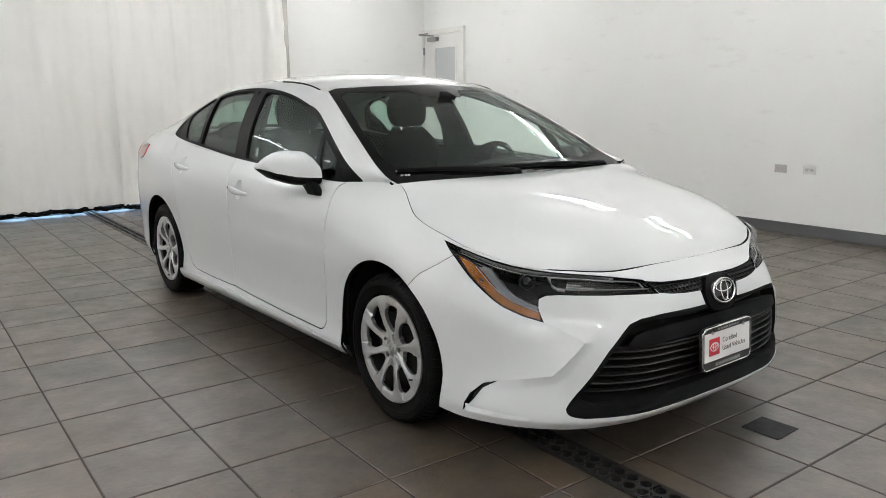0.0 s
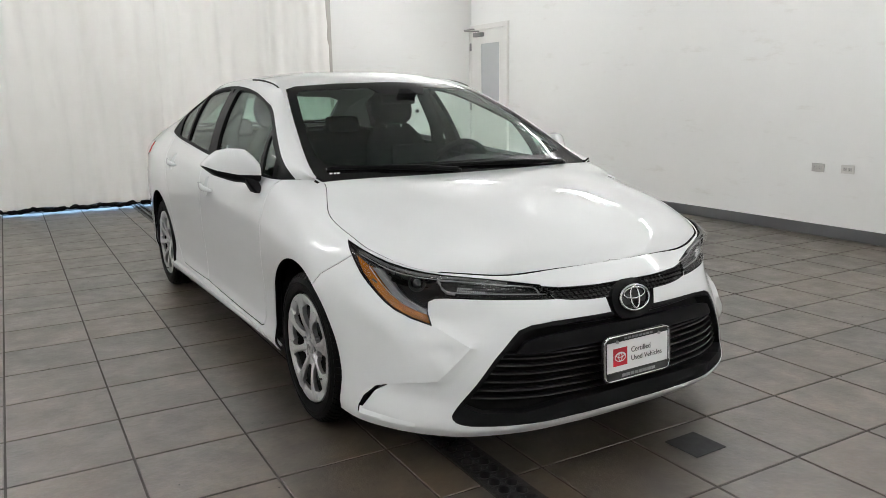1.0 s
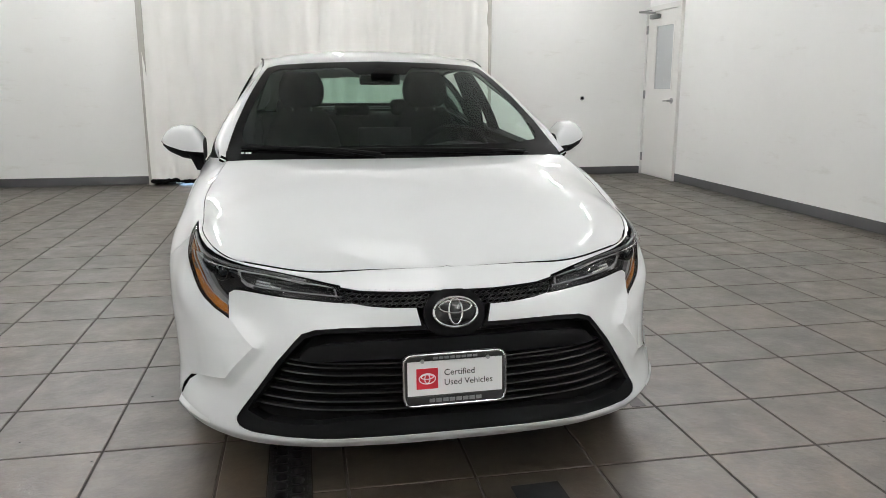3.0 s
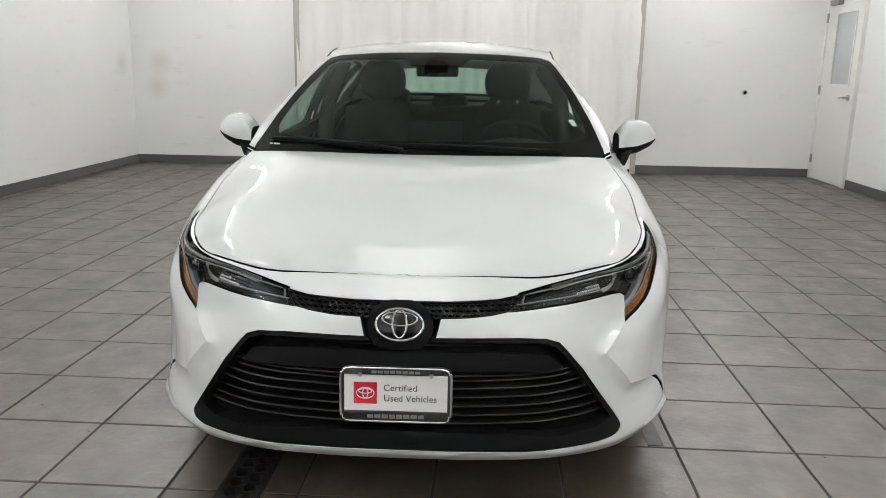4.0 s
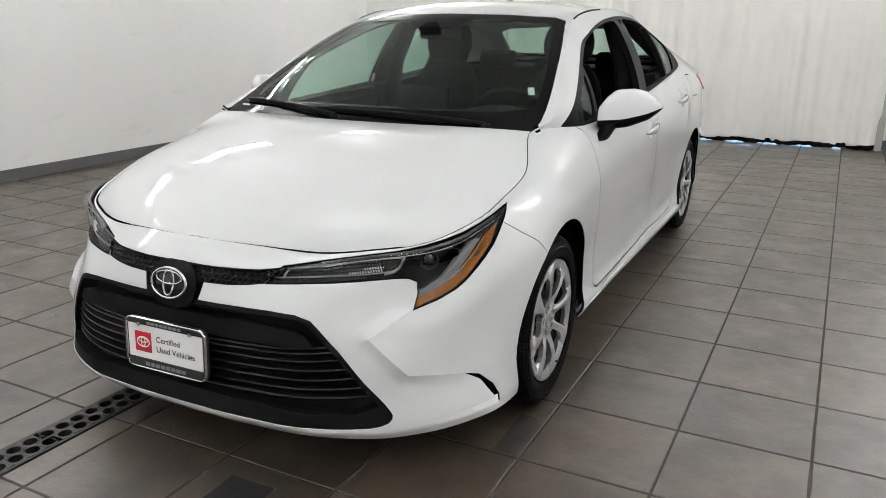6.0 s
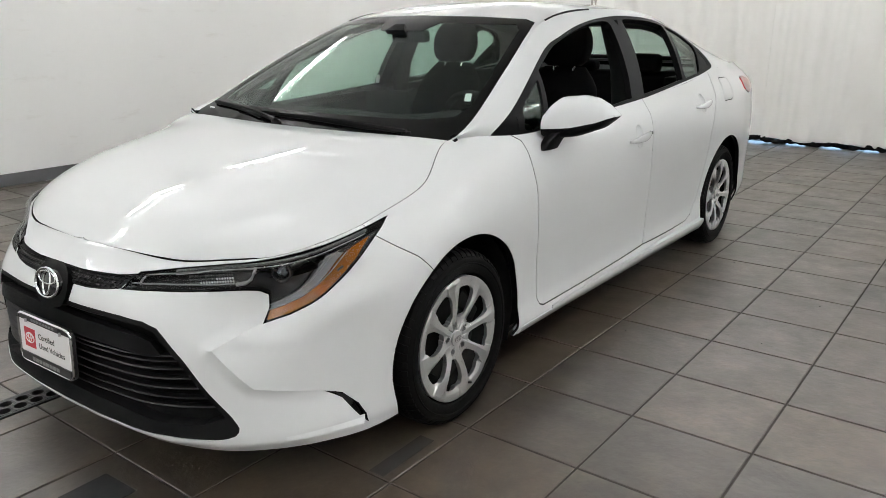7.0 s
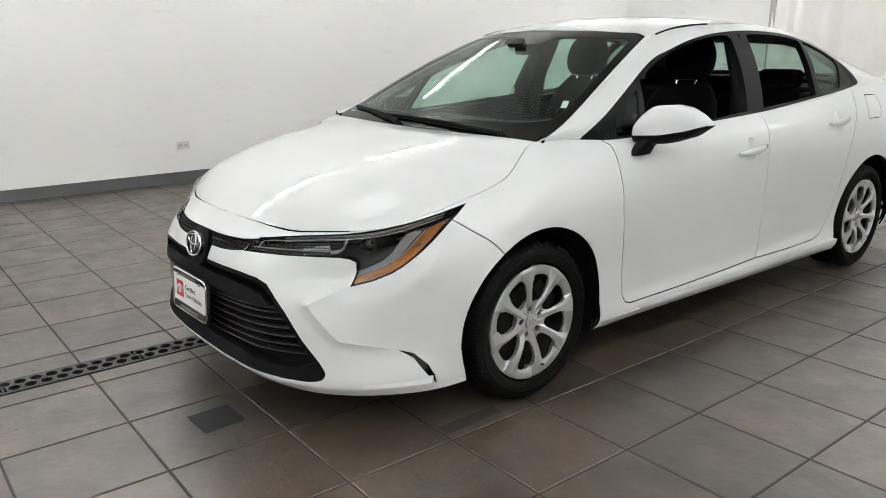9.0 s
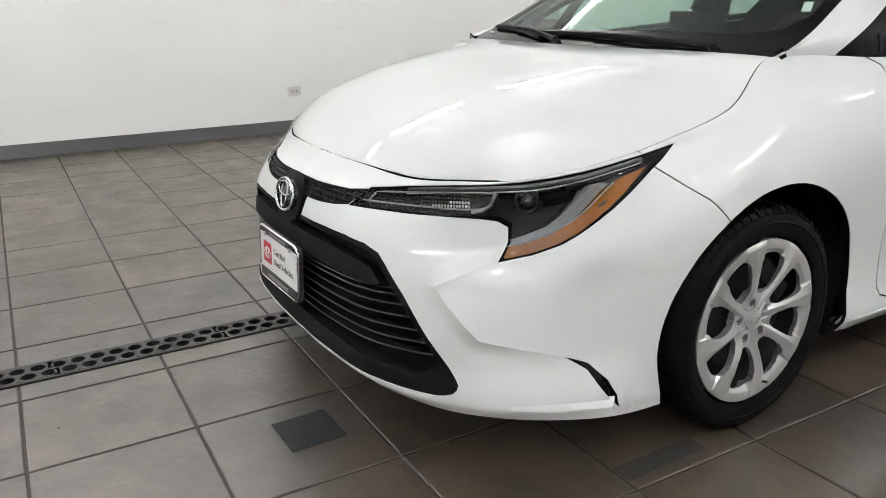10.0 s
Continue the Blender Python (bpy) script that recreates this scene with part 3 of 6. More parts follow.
WAIST = [(0, -.914, .47), (.22, -.906, .47), (.43, -.868, .475), (.585, -.762, .465), (.697, -.651, .47), (.793, -.510, .47), (.854, -.38, .49), (.894, -.18, .53), (.889, .1, .53), (.872, .5, .53),
         (.870, 1.0, .53), (.870, 1.55, .53), (.876, 2.2, .54), (.892, 2.7, .56), (.878, 3.1, .58), (.83, 3.4, .6), (.72, 3.62, .62), (.4, 3.71, .64), (0, 3.73, .64)]
MIDDLE = [(0, -.905, .545), (.22, -.893, .55), (.43, -.842, .555), (.560, -.735, .55), (.675, -.627, .537), (.808, -.482, .56), (.856, -.35, .59), (.893, -.17, .63), (.892, .1, .645), (.88, .5, .645),
          (.877, 1.0, .645), (.878, 1.55, .645), (.884, 2.2, .655), (.895, 2.7, .67), (.88, 3.1, .69), (.83, 3.4, .7), (.72, 3.62, .72), (.4, 3.715, .74), (0, 3.735, .74)]
UPPER = [(0, -.872, .63), (.22, -.855, .632), (.43, -.790, .632), (.555, -.716, .63), (.681, -.602, .628), (.801, -.422, .655), (.844, -.284, .679), (.874, -.13, .71), (.877, .1, .735), (.876, .5, .76),
         (.876, 1.0, .77), (.879, 1.55, .78), (.884, 2.2, .79), (.890, 2.7, .8), (.872, 3.1, .81), (.82, 3.4, .82), (.71, 3.62, .83), (.4, 3.71, .84), (0, 3.73, .84)]
SHOULDER = [(0, -.808, .680), (.22, -.788, .678), (.41, -.750, .668), (.548, -.688, .670), (.716, -.598, .689), (.779, -.424, .724), (.798, -.243, .761), (.814, -.08, .800), (.818, .13, .850), (.838, .5, .868),
            (.850, 1.0, .875), (.852, 1.55, .888), (.855, 2.2, .905), (.855, 2.7, .925), (.84, 3.1, .945), (.79, 3.4, .955), (.68, 3.61, .955), (.4, 3.69, .95), (0, 3.71, .95)]
BELT = [(0, -.788, .691), (.22, -.770, .688), (.40, -.732, .679), (.525, -.680, .689), (.660, -.583, .705), (.748, -.392, .748), (.760, -.25, .779), (.768, -.08, .826), (.703, .15, .936), (.795, .5, .925),
        (.80, 1.0, .945), (.80, 1.55, .965), (.79, 2.2, 1.0), (.765, 2.7, 1.045), (.73, 3.1, 1.06), (.68, 3.4, 1.055), (.58, 3.6, 1.04), (.35, 3.67, 1.03), (0, 3.69, 1.03)]
COLS = np.concatenate((np.linspace(0, 8, 113), np.linspace(8, 15, 57)[1:], np.linspace(15, 18, 16)[1:]))
WALLGRID = patch_grid([SILL, LIP, LOW, CREASE, WAIST, MIDDLE, UPPER, SHOULDER, BELT], COLS, 65)

# bonnet: from its edge to the middle line, with a crown
HOOD_MID = ([-.785, -.72, -.6, -.4, -.2, 0, .12, .3], [.690, .743, .806, .872, .913, .937, .944, .957])
TOPLINE = WALLGRID[-1]
edge = [q for q in TOPLINE if q[1] < 0.158]
HOODGRID = []
for q in edge:
    zc = float(hermite(HOOD_MID[0], HOOD_MID[1], [q[1]])[0, 0])
    row = []
    for k in range(33):
        f = k / 32
        yy = q[1] - 0.070 * (1 - (1 - f) ** 2) * max(0.0, (q[1] + 0.2) / 0.335) if q[1] > -0.2 else q[1]
        z0 = float(hermite(HOOD_MID[0], HOOD_MID[1], [yy])[0, 0])
        row.append((q[0] * (1 - f), yy, z0 + (q[2] - z0) * (1 - f) ** 4.6))
    HOODGRID.append(row)

# glasshouse
G_Y = [.165, .29, .45, .75, 1.1, 1.55, 2.0, 2.4, 2.7, 2.95, 3.12]
side_top = TOPLINE[(TOPLINE[:, 1] > -.3) & (TOPLINE[:, 1] < 3.45)]
G_BELT = [(float(np.interp(v, side_top[:, 1], side_top[:, 0])), v, float(np.interp(v, side_top[:, 1], side_top[:, 2]))) for v in G_Y]
G_RAIL = [(.706, .168, .936), (.706, .29, .985), (.685, .48, 1.080), (.623, .76, 1.215), (.564, 1.02, 1.319), (.580, 1.55, 1.374), (.580, 1.95, 1.364), (.572, 2.25, 1.330), (.562, 2.55, 1.272), (.57, 2.85, 1.180), (.62, 3.12, 1.078)]
G_MID = [(0, .085, .938), (0, .188, .993), (0, .37, 1.09), (0, .64, 1.225), (0, .90, 1.343), (0, 1.5, 1.421), (0, 1.95, 1.414), (0, 2.25, 1.390), (0, 2.55, 1.345), (0, 2.88, 1.215), (0, 3.15, 1.085)]


def between(a, b, f, bulge):
    a, b = np.array(a), np.array(b)
    p = a + (b - a) * f
    n = np.array([1.0, 0, 0.55])
    return tuple(p + n * bulge * 4 * f * (1 - f))


SIDEGRID = patch_grid([[between(a, b, f, 0.022) for a, b in zip(G_BELT, G_RAIL)] for f in (0, .25, .5, .75, 1)], 91, 17)


def over(a, b, f):
    """From the rail to the middle: z rises like a flat arch."""
    a, b = np.array(a), np.array(b)
    return (a[0] * (1 - f), a[1] + (b[1] - a[1]) * (1 - (1 - f) ** 2), a[2] + (b[2] - a[2]) * (1 - (1 - f) ** 2.4))


TOPGRID = patch_grid([[over(a, b, f) for a, b in zip(G_RAIL, G_MID)] for f in (0, .08, .2, .4, .6, .8, 1)], 91, 25)
D_EDGE = [(.728, 3.12, 1.06), (.68, 3.4, 1.055), (.58, 3.6, 1.04), (.35, 3.67, 1.03), (0, 3.69, 1.03)]
D_MID = [(0, 3.13, 1.085), (0, 3.35, 1.09), (0, 3.5, 1.085), (0, 3.62, 1.07), (0, 3.69, 1.0301)]
DECKGRID = patch_grid([[tuple(np.array(a) + (np.array(b) - np.array(a)) * f + np.array([0, 0, .012 * 4 * f * (1 - f)])) for a, b in zip(D_EDGE, D_MID)] for f in (0, .3, .6, 1)], 24, 13)
# ---- cutting the skin into panels ----
SIDE = (Vector((0, 1, 0)), Vector((0, 0, 1)))
FRONT = (Vector((1, 0, 0)), Vector((0, 0, 1)))
DIAG = (Vector((0.8, 0.6, 0)), Vector((0, 0, 1)))


def flat(co, proj):
    return co.dot(proj[0]), co.dot(proj[1])


def inside(p, poly):
    x, y = p
    hit = False
    j = len(poly) - 1
    for i in range(len(poly)):
        (xi, yi), (xj, yj) = poly[i], poly[j]
        if (yi > y) != (yj > y) and x < (xj - xi) * (y - yi) / (yj - yi) + xi:
            hit = not hit
        j = i
    return hit


def offset(poly, d):
    """The outline grown by d (shrunk where d is negative)."""
    n = len(poly)
    area = sum(poly[i][0] * poly[(i + 1) % n][1] - poly[(i + 1) % n][0] * poly[i][1] for i in range(n))
    s = 1 if area > 0 else -1
    out = []
    for i in range(n):
        a, b, c = Vector(poly[i - 1]), Vector(poly[i]), Vector(poly[(i + 1) % n])
        e, f = (b - a).normalized(), (c - b).normalized()
        n1, n2 = Vector((e.y, -e.x)) * s, Vector((f.y, -f.x)) * s
        m = (n1 + n2)
        if m.length < 1e-6:
            m = n1
        m.normalize()
        out.append(tuple(b + m * (d / max(0.45, m.dot(n1)))))
    return out


def rounded(points, n=5):
    """A closed outline with its corners softened by a few points."""
    out = []
    k = len(points)
    for i in range(k):
        a, b, c = Vector(points[i - 1]), Vector(points[i]), Vector(points[(i + 1) % k])
        p, q = b + (a - b) * min(0.3, 0.03 / max((a - b).length, 1e-6)), b + (c - b) * min(0.3, 0.03 / max((c - b).length, 1e-6))
        for j in range(n + 1):
            t = j / n
            out.append(tuple(p * (1 - t) ** 2 + b * 2 * t * (1 - t) + q * t * t))
    return out



def eased(points, closed=True):
    """Cuts the corners of an outline twice; an open one keeps its ends."""
    for _ in range(2):
        q = [] if closed else [points[0]]
        for a, b in zip(points, points[1:] + points[:1] if closed else points[1:]):
            q += [(a[0] * .75 + b[0] * .25, a[1] * .75 + b[1] * .25), (a[0] * .25 + b[0] * .75, a[1] * .25 + b[1] * .75)]
        points = q if closed else q + [points[-1]]
    return points


def knife(bm, poly, proj, keep=lambda c: True, closed=True):
    """Scores the faces of bm along the outline, seen along the projection."""
    xs, ys = [p[0] for p in poly], [p[1] for p in poly]
    pad = 0.03
    lo, hi = (min(xs) - pad, min(ys) - pad), (max(xs) + pad, max(ys) + pad)

    def bounds(f):
        q = [flat(v.co, proj) for v in f.verts]
        return min(a for a, _ in q), max(a for a, _ in q), min(b for _, b in q), max(b for _, b in q)

    cand = {}
    for f in bm.faces:
        c = f.calc_center_median()
        if keep(c):
            p = flat(c, proj)
            if lo[0] < p[0] < hi[0] and lo[1] < p[1] < hi[1]:
                cand[f] = bounds(f)
    n = len(poly)
    for i in range(n if closed else n - 1):
        a, b = Vector(poly[i]), Vector(poly[(i + 1) % n])
        d = b - a
        if d.length < 1e-6:
            continue
        x0, x1, y0, y1 = min(a.x, b.x) - 1e-4, max(a.x, b.x) + 1e-4, min(a.y, b.y) - 1e-4, max(a.y, b.y) + 1e-4
        sub = [f for f, q in cand.items() if f.is_valid and q[0] <= x1 and q[1] >= x0 and q[2] <= y1 and q[3] >= y0]
        if not sub:
            continue
        geom = set(sub)
        for f in sub:
            geom.update(f.edges)
            geom.update(f.verts)
        nrm = proj[0] * -d.y + proj[1] * d.x
        r = bmesh.ops.bisect_plane(bm, geom=list(geom), dist=2e-5, plane_co=proj[0] * a.x + proj[1] * a.y, plane_no=nrm)
        for f in sub:
            if f.is_valid:
                cand[f] = bounds(f)
            else:
                del cand[f]
        for f in r["geom"]:
            if isinstance(f, bmesh.types.BMFace) and f.is_valid and f not in cand:
                cand[f] = bounds(f)


def within(bm, poly, proj, keep=lambda c: True):
    out = []
    for f in bm.faces:
        c = f.calc_center_median()
        if keep(c) and inside(flat(c, proj), poly):
            out.append(f)
    return out


def take(bm, faces, remove=True):
    """The given faces as a mesh of their own."""
    b = bmesh.new()
    made = {}
    for f in faces:
        vs = []
        for v in f.verts:
            if v not in made:
                made[v] = b.verts.new(v.co)
            vs.append(made[v])
        try:
            b.faces.new(vs)
        except ValueError:
            pass
    if remove:
        bmesh.ops.delete(bm, geom=list(faces), context="FACES")
    return b


def cut_out(bm, poly, proj, gap=0.0, keep=lambda c: True):
    """Cuts the outline out of bm; a gap leaves a joint of that width."""
    if gap:
        big, small = offset(poly, gap / 2), offset(poly, -gap / 2)
        knife(bm, big, proj, keep)
        knife(bm, small, proj, keep)
        piece = take(bm, within(bm, small, proj, keep))
        bmesh.ops.delete(bm, geom=within(bm, big, proj, keep), context="FACES")
        return piece
    knife(bm, poly, proj, keep)
    return take(bm, within(bm, poly, proj, keep))


class Skin:
    """A patch of the body with its smooth normals."""

    def __init__(self, grid, shape=None, sharp=24):
        self.bm = grid_bmesh(grid)
        if shape:
            shape(self.bm)
        self.bm.normal_update()
        mid = Vector((0, 1.4, 0.55))
        if sum((f.calc_center_median() - mid).dot(f.normal) * f.calc_area() for f in self.bm.faces) < 0:
            bmesh.ops.reverse_faces(self.bm, faces=self.bm.faces[:])
        self.bm.normal_update()
        self.co = [v.co.copy() for v in self.bm.verts]
        self.bm.verts.index_update()
        self.faces = [[v.index for v in f.verts] for f in self.bm.faces]
        self.no = []
        near = math.cos(math.radians(sharp))
        for f in self.bm.faces:
            row = []
            for v in f.verts:
                q = Vector((0, 0, 0))
                for g in v.link_faces:
                    if g.normal.dot(f.normal) > near:
                        q += g.normal * g.calc_area()
                if abs(v.co.x) < 1e-4:
                    q.x = 0
                row.append(q.normalized() if q.length > 1e-12 else f.normal.copy())
            self.no.append(row)
        self.tree = BVHTree.FromPolygons(self.co, self.faces)

    def normal(self, p):
        q, n, i, d = self.tree.find_nearest(p)
        f = self.faces[i]
        w = poly_3d_calc([self.co[k] for k in f], q)
        r = Vector((0, 0, 0))
        for q, a in zip(self.no[i], w):
            r += q * a
        return r.normalized() if r.length > 1e-6 else n


def shaped(name, b, skin, material, parent, depth=0.012, lift=0.0, closed=False, mirror="", label="", rim=True):
    """Makes a panel of cut faces: edges turned in by depth, normals of the smooth skin.
    mirror: 'join' for one mesh on both sides, 'flip' for the other side alone."""
    bmesh.ops.remove_doubles(b, verts=b.verts[:], dist=1e-6)
    kind = b.faces.layers.int.new("turned")
    outer = list(b.faces)
    nor = {v: skin.normal(v.co) for v in b.verts}
    if lift:
        for v in b.verts:
            v.co += nor[v] * (lift(v.co) if callable(lift) else lift)
    deep = {}

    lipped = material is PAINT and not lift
    edge = {}

    def low(v):
        if v not in deep:
            deep[v] = b.verts.new(v.co - nor[v] * depth)
        return deep[v]

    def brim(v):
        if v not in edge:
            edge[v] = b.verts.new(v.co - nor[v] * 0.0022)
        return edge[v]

    if rim:
        for e in [e for e in b.edges if e.is_boundary]:
            if all(abs(v.co.x) < 2e-4 for v in e.verts) and mirror == "join":
                continue
            f = e.link_faces[0]
            a, c = e.verts
            lp = next(l for l in f.loops if l.edge == e)
            v1, v2 = lp.vert, lp.link_loop_next.vert
            # painted panels: gap shade is coloured onto the deeper part of the edge
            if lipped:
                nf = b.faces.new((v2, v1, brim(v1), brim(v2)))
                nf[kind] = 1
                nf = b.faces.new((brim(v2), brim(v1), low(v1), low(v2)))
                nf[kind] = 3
            else:
                nf = b.faces.new((v2, v1, low(v1), low(v2)))
                nf[kind] = 1
    if closed:
        for f in outer:
            nf = b.faces.new([low(v) for v in reversed(f.verts)])
            nf[kind] = 2
    b.normal_update()
    me = bpy.data.meshes.new(name)
    verts, faces, norms = [], [], []
    b.verts.index_update()
    base = [v.co.copy() for v in b.verts]
    groups = []
    for f in b.faces:
        groups.append(([v.index for v in f.verts], f[kind], f.normal.copy(), f.calc_center_median()))
    signs = {"": (1,), "join": (1, -1), "flip": (-1,)}[mirror]
    for s in signs:
        k0 = len(verts)
        verts += [Vector((co.x * s, co.y, co.z)) for co in base]
        for idx, kd, fn, c in groups:
            seq = idx if s > 0 else idx[::-1]
            faces.append([k0 + i for i in seq])
            for i in seq:
                if kd in (1, 3):
                    q = fn
                else:
                    p = base[i]
                    q = skin.normal(p + (c - p) * 0.05)
                    if kd == 2:
                        q = -q
                norms.append(Vector((q.x * s, q.y, q.z)))
    b.free()
    me.from_pydata(verts, [], faces)
    me.polygons.foreach_set("use_smooth", [True] * len(me.polygons))
    me.normals_split_custom_set(norms)
    me.materials.append(material)
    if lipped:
        me.materials.append(GAPSHADE)
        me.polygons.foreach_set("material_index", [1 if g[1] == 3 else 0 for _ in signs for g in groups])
    ob = new(name, me)
    ob.parent = parent
    if label:
        ob["label"] = label
    return ob


def both(name, b, skin, material, parent, label="", **more):
    """The panel on the car's left and its twin on the right."""
    c = b.copy()
    return shaped(name, b, skin, material, parent, label=label, **more), shaped(name, c, skin, material, parent, label=label, mirror="flip", **more)


# ---- the ridge in the front bumper ----
RIDGE = [flat(Vector(p), DIAG) for p in ((.655, -.645, .530), (.578, -.768, .466), (.668, -.712, .357), (.775, -.555, .318))]


def front_shape(bm):
    knife(bm, RIDGE, DIAG, lambda c: c.y < -0.35, closed=False)
    bm.normal_update()
    corner = Vector(RIDGE[1])
    for v in bm.verts:
        if v.co.y > -0.36 or v.co.y < -0.9 or v.co.z > 0.58 or v.co.z < 0.28:
            continue
        p = Vector(flat(v.co, DIAG))
        best = (9, 0, 0)
        for i in range(len(RIDGE) - 1):
            a, b = Vector(RIDGE[i]), Vector(RIDGE[i + 1])
            t = max(0, min(1, (p - a).dot(b - a) / (b - a).length_squared))
            d = (p - (a + (b - a) * t)).length
            side = (b - a).cross(p - a)
            if d < best[0] - 1e-6:
                best = (d, side, (i + t) / 3)
        d, side, t = best
        height = 0.017 * math.sin(math.pi * min(1, max(0, (t + 0.12) / 1.16))) ** 0.8
        outer = p.x > corner.x - 0.002 and side > -1e-6
        width = 0.16 if outer else 0.035
        f = max(0.0, 1 - d / width)
        v.co += v.normal * height * (f * f if outer else f ** 1.3) * (1.0 if d < 1e-5 else 0.97)


wall = Skin(WALLGRID, front_shape)
hood = Skin(HOODGRID)
side = Skin(SIDEGRID)
top = Skin(TOPGRID)
deck = Skin(DECKGRID)

# outlines: seen from the side as (y, z)
ARCH_F = [(0.012 + 0.362 * math.cos(t), 0.302 + 0.360 * math.sin(t)) for t in (2 * math.pi * k / 72 for k in range(72))]
ARCH_R = [(2.726 + 0.358 * math.cos(t), 0.310 + 0.356 * math.sin(t)) for t in (2 * math.pi * k / 72 for k in range(72))]
SPLIT = [(1.58, .985), (1.578, .90), (1.556, .80), (1.553, .72), (1.562, .62), (1.580, .47), (1.585, .36), (1.578, .30), (1.555, .266)]
FDOOR = [(.345, .985), (.462, .907), (.460, .86), (.458, .79), (.468, .66), (.490, .53), (.512, .36), (.520, .29), (.532, .266), (.56, .256), (.90, .254), (1.30, .258), (1.53, .264)] + SPLIT[::-1]
RDOOR = SPLIT + [(1.62, .262), (1.90, .258), (2.14, .262), (2.22, .285), (2.30, .36), (2.345, .50), (2.372, .62), (2.40, .74), (2.45, .84), (2.515, .925), (2.585, 1.03), (2.60, 1.10), (2.2, 1.10)]
DLO = [(.338, .930), (.335, .917), (.36, .909), (.47, .908), (.62, .911), (1.0, .932), (1.55, .962), (2.15, 1.006), (2.44, 1.026), (2.66, 1.050), (2.715, 1.062), (2.712, 1.082), (2.637, 1.170), (2.53, 1.245), (2.40, 1.288), (2.20, 1.322), (1.98, 1.340),
       (1.68, 1.347), (1.45, 1.334), (1.30, 1.314), (1.18, 1.290), (1.06, 1.258), (.95, 1.232), (.836, 1.190), (.65, 1.103), (.545, 1.052), (.406, .982), (.365, .956)]
W_SAIL = [(.385, .930), (.478, .930), (.482, .985), (.465, .982), (.42, .955)]
W_VENT = [(.508, .933), (.640, .940), (.722, 1.106), (.70, 1.098), (.60, 1.050), (.530, 1.014)]
W_FRONT = [(.675, .930), (1.0, .948), (1.475, .978), (1.495, 1.06), (1.520, 1.18)] + eased([(1.545, 1.300), (1.528, 1.324), (1.40, 1.317), (1.25, 1.295), (1.10, 1.260), (.96, 1.218), (.84, 1.172), (.762, 1.138)], False)
W_REAR = [(1.620, .985), (1.90, 1.002), (2.165, 1.022), (2.175, 1.12), (2.205, 1.22)] + eased([(2.245, 1.290), (2.235, 1.300), (2.10, 1.316), (1.95, 1.326), (1.715, 1.331), (1.695, 1.318)], False) + [(1.672, 1.22), (1.645, 1.10)]
W_FIX = [(2.205, 1.024), (2.46, 1.042), (2.49, 1.085), (2.57, 1.182), (2.50, 1.232), (2.39, 1.273), (2.285, 1.294), (2.25, 1.20), (2.215, 1.10)]
W_END = [(2.51, 1.062), (2.66, 1.073), (2.60, 1.145), (2.575, 1.150)]
FUEL = rounded([(2.625, .875), (2.79, .875), (2.84, .995), (2.70, 1.000)])
# seen aslant: the headlamp and the slot behind the bumper corner
LAMP = [flat(Vector(p), DIAG) for p in ((.780, -.266, .769), (.768, -.345, .752), (.747, -.405, .738), (.722, -.465, .724), (.690, -.520, .712), (.645, -.575, .7005), (.585, -.620, .690), (.50, -.690, .677), (.42, -.745, .666), (.335, -.812, .652), (.303, -.851, .611),
                                       (.41, -.803, .617), (.52, -.728, .619), (.60, -.658, .620), (.632, -.632, .617), (.652, -.617, .605), (.662, -.628, .570), (.658, -.648, .530))] + \
    [(.150, .533), (.205, .547), (.265, .572), (.30, .594), (.332, .620), (.364, .648), (.394, .680), (.428, .722), (.448, .745)]
SLOT = [flat(Vector(p), DIAG) for p in ((.776, -.556, .318), (.809, -.513, .287), (.829, -.485, .244), (.842, -.464, .214), (.8505, -.448, .191), (.848, -.454, .224), (.836, -.474, .262), (.806, -.511, .303))]
# seen from the front: the grille openings with the badge bridge, half of it
GRILLE = [(-.02, .640), (.12, .639), (.19, .641), (.27, .643), (.333, .651), (.300, .611), (.25, .603), (.185, .598), (.112, .596), (.106, .570), (.100, .547), (.20, .547), (.33, .546), (.405, .540), (.445, .525), (.468, .500), (.520, .437),
          (.572, .360), (.626, .281), (.641, .258), (.648, .243), (.648, .232), (.641, .222), (.625, .2145), (.60, .210), (.50, .206), (.35, .205), (.2, .207), (-.02, .209)]
SEAM_FB = [(-.345, .735), (-.286, .691), (-.235, .655), (-.183, .60), (-.10, .50)]

front = lambda c: c.y < 0
lamp_side = lambda c: c.y < -0.15

for arch in (ARCH_F, ARCH_R):
    knife(wall.bm, arch, SIDE)
    bmesh.ops.delete(wall.bm, geom=within(wall.bm, arch, SIDE), context="FACES")
lamp_faces = cut_out(wall.bm, LAMP, DIAG, 0.004, lamp_side)
grille_faces = cut_out(wall.bm, GRILLE, FRONT, 0.0, lambda c: c.y < -0.5)
slot_faces = cut_out(wall.bm, SLOT, DIAG, 0.0, lambda c: c.y < -0.3)
shell = wall.bm.copy()
fdoor_faces = cut_out(wall.bm, FDOOR, SIDE, 0.0048, lambda c: 0.2 < c.y < 1.9)
rdoor_faces = cut_out(wall.bm, RDOOR, SIDE, 0.0045, lambda c: 1.3 < c.y < 2.8)
TAIL = [(3.055, .930), (3.08, .905), (3.17, .880), (3.27, .905), (3.24, .965), (3.14, .985), (3.075, .975)]
tail_faces = cut_out(wall.bm, TAIL, SIDE, 0.003, lambda c: c.y > 2.8)
BUMPER = SEAM_FB + [(-.10, .1), (-1.0, .1), (-1.0, .8), (-.5, .8), (-.345, .76)]
bumper_faces = cut_out(wall.bm, BUMPER, SIDE, 0.003, lambda c: c.y < 0)
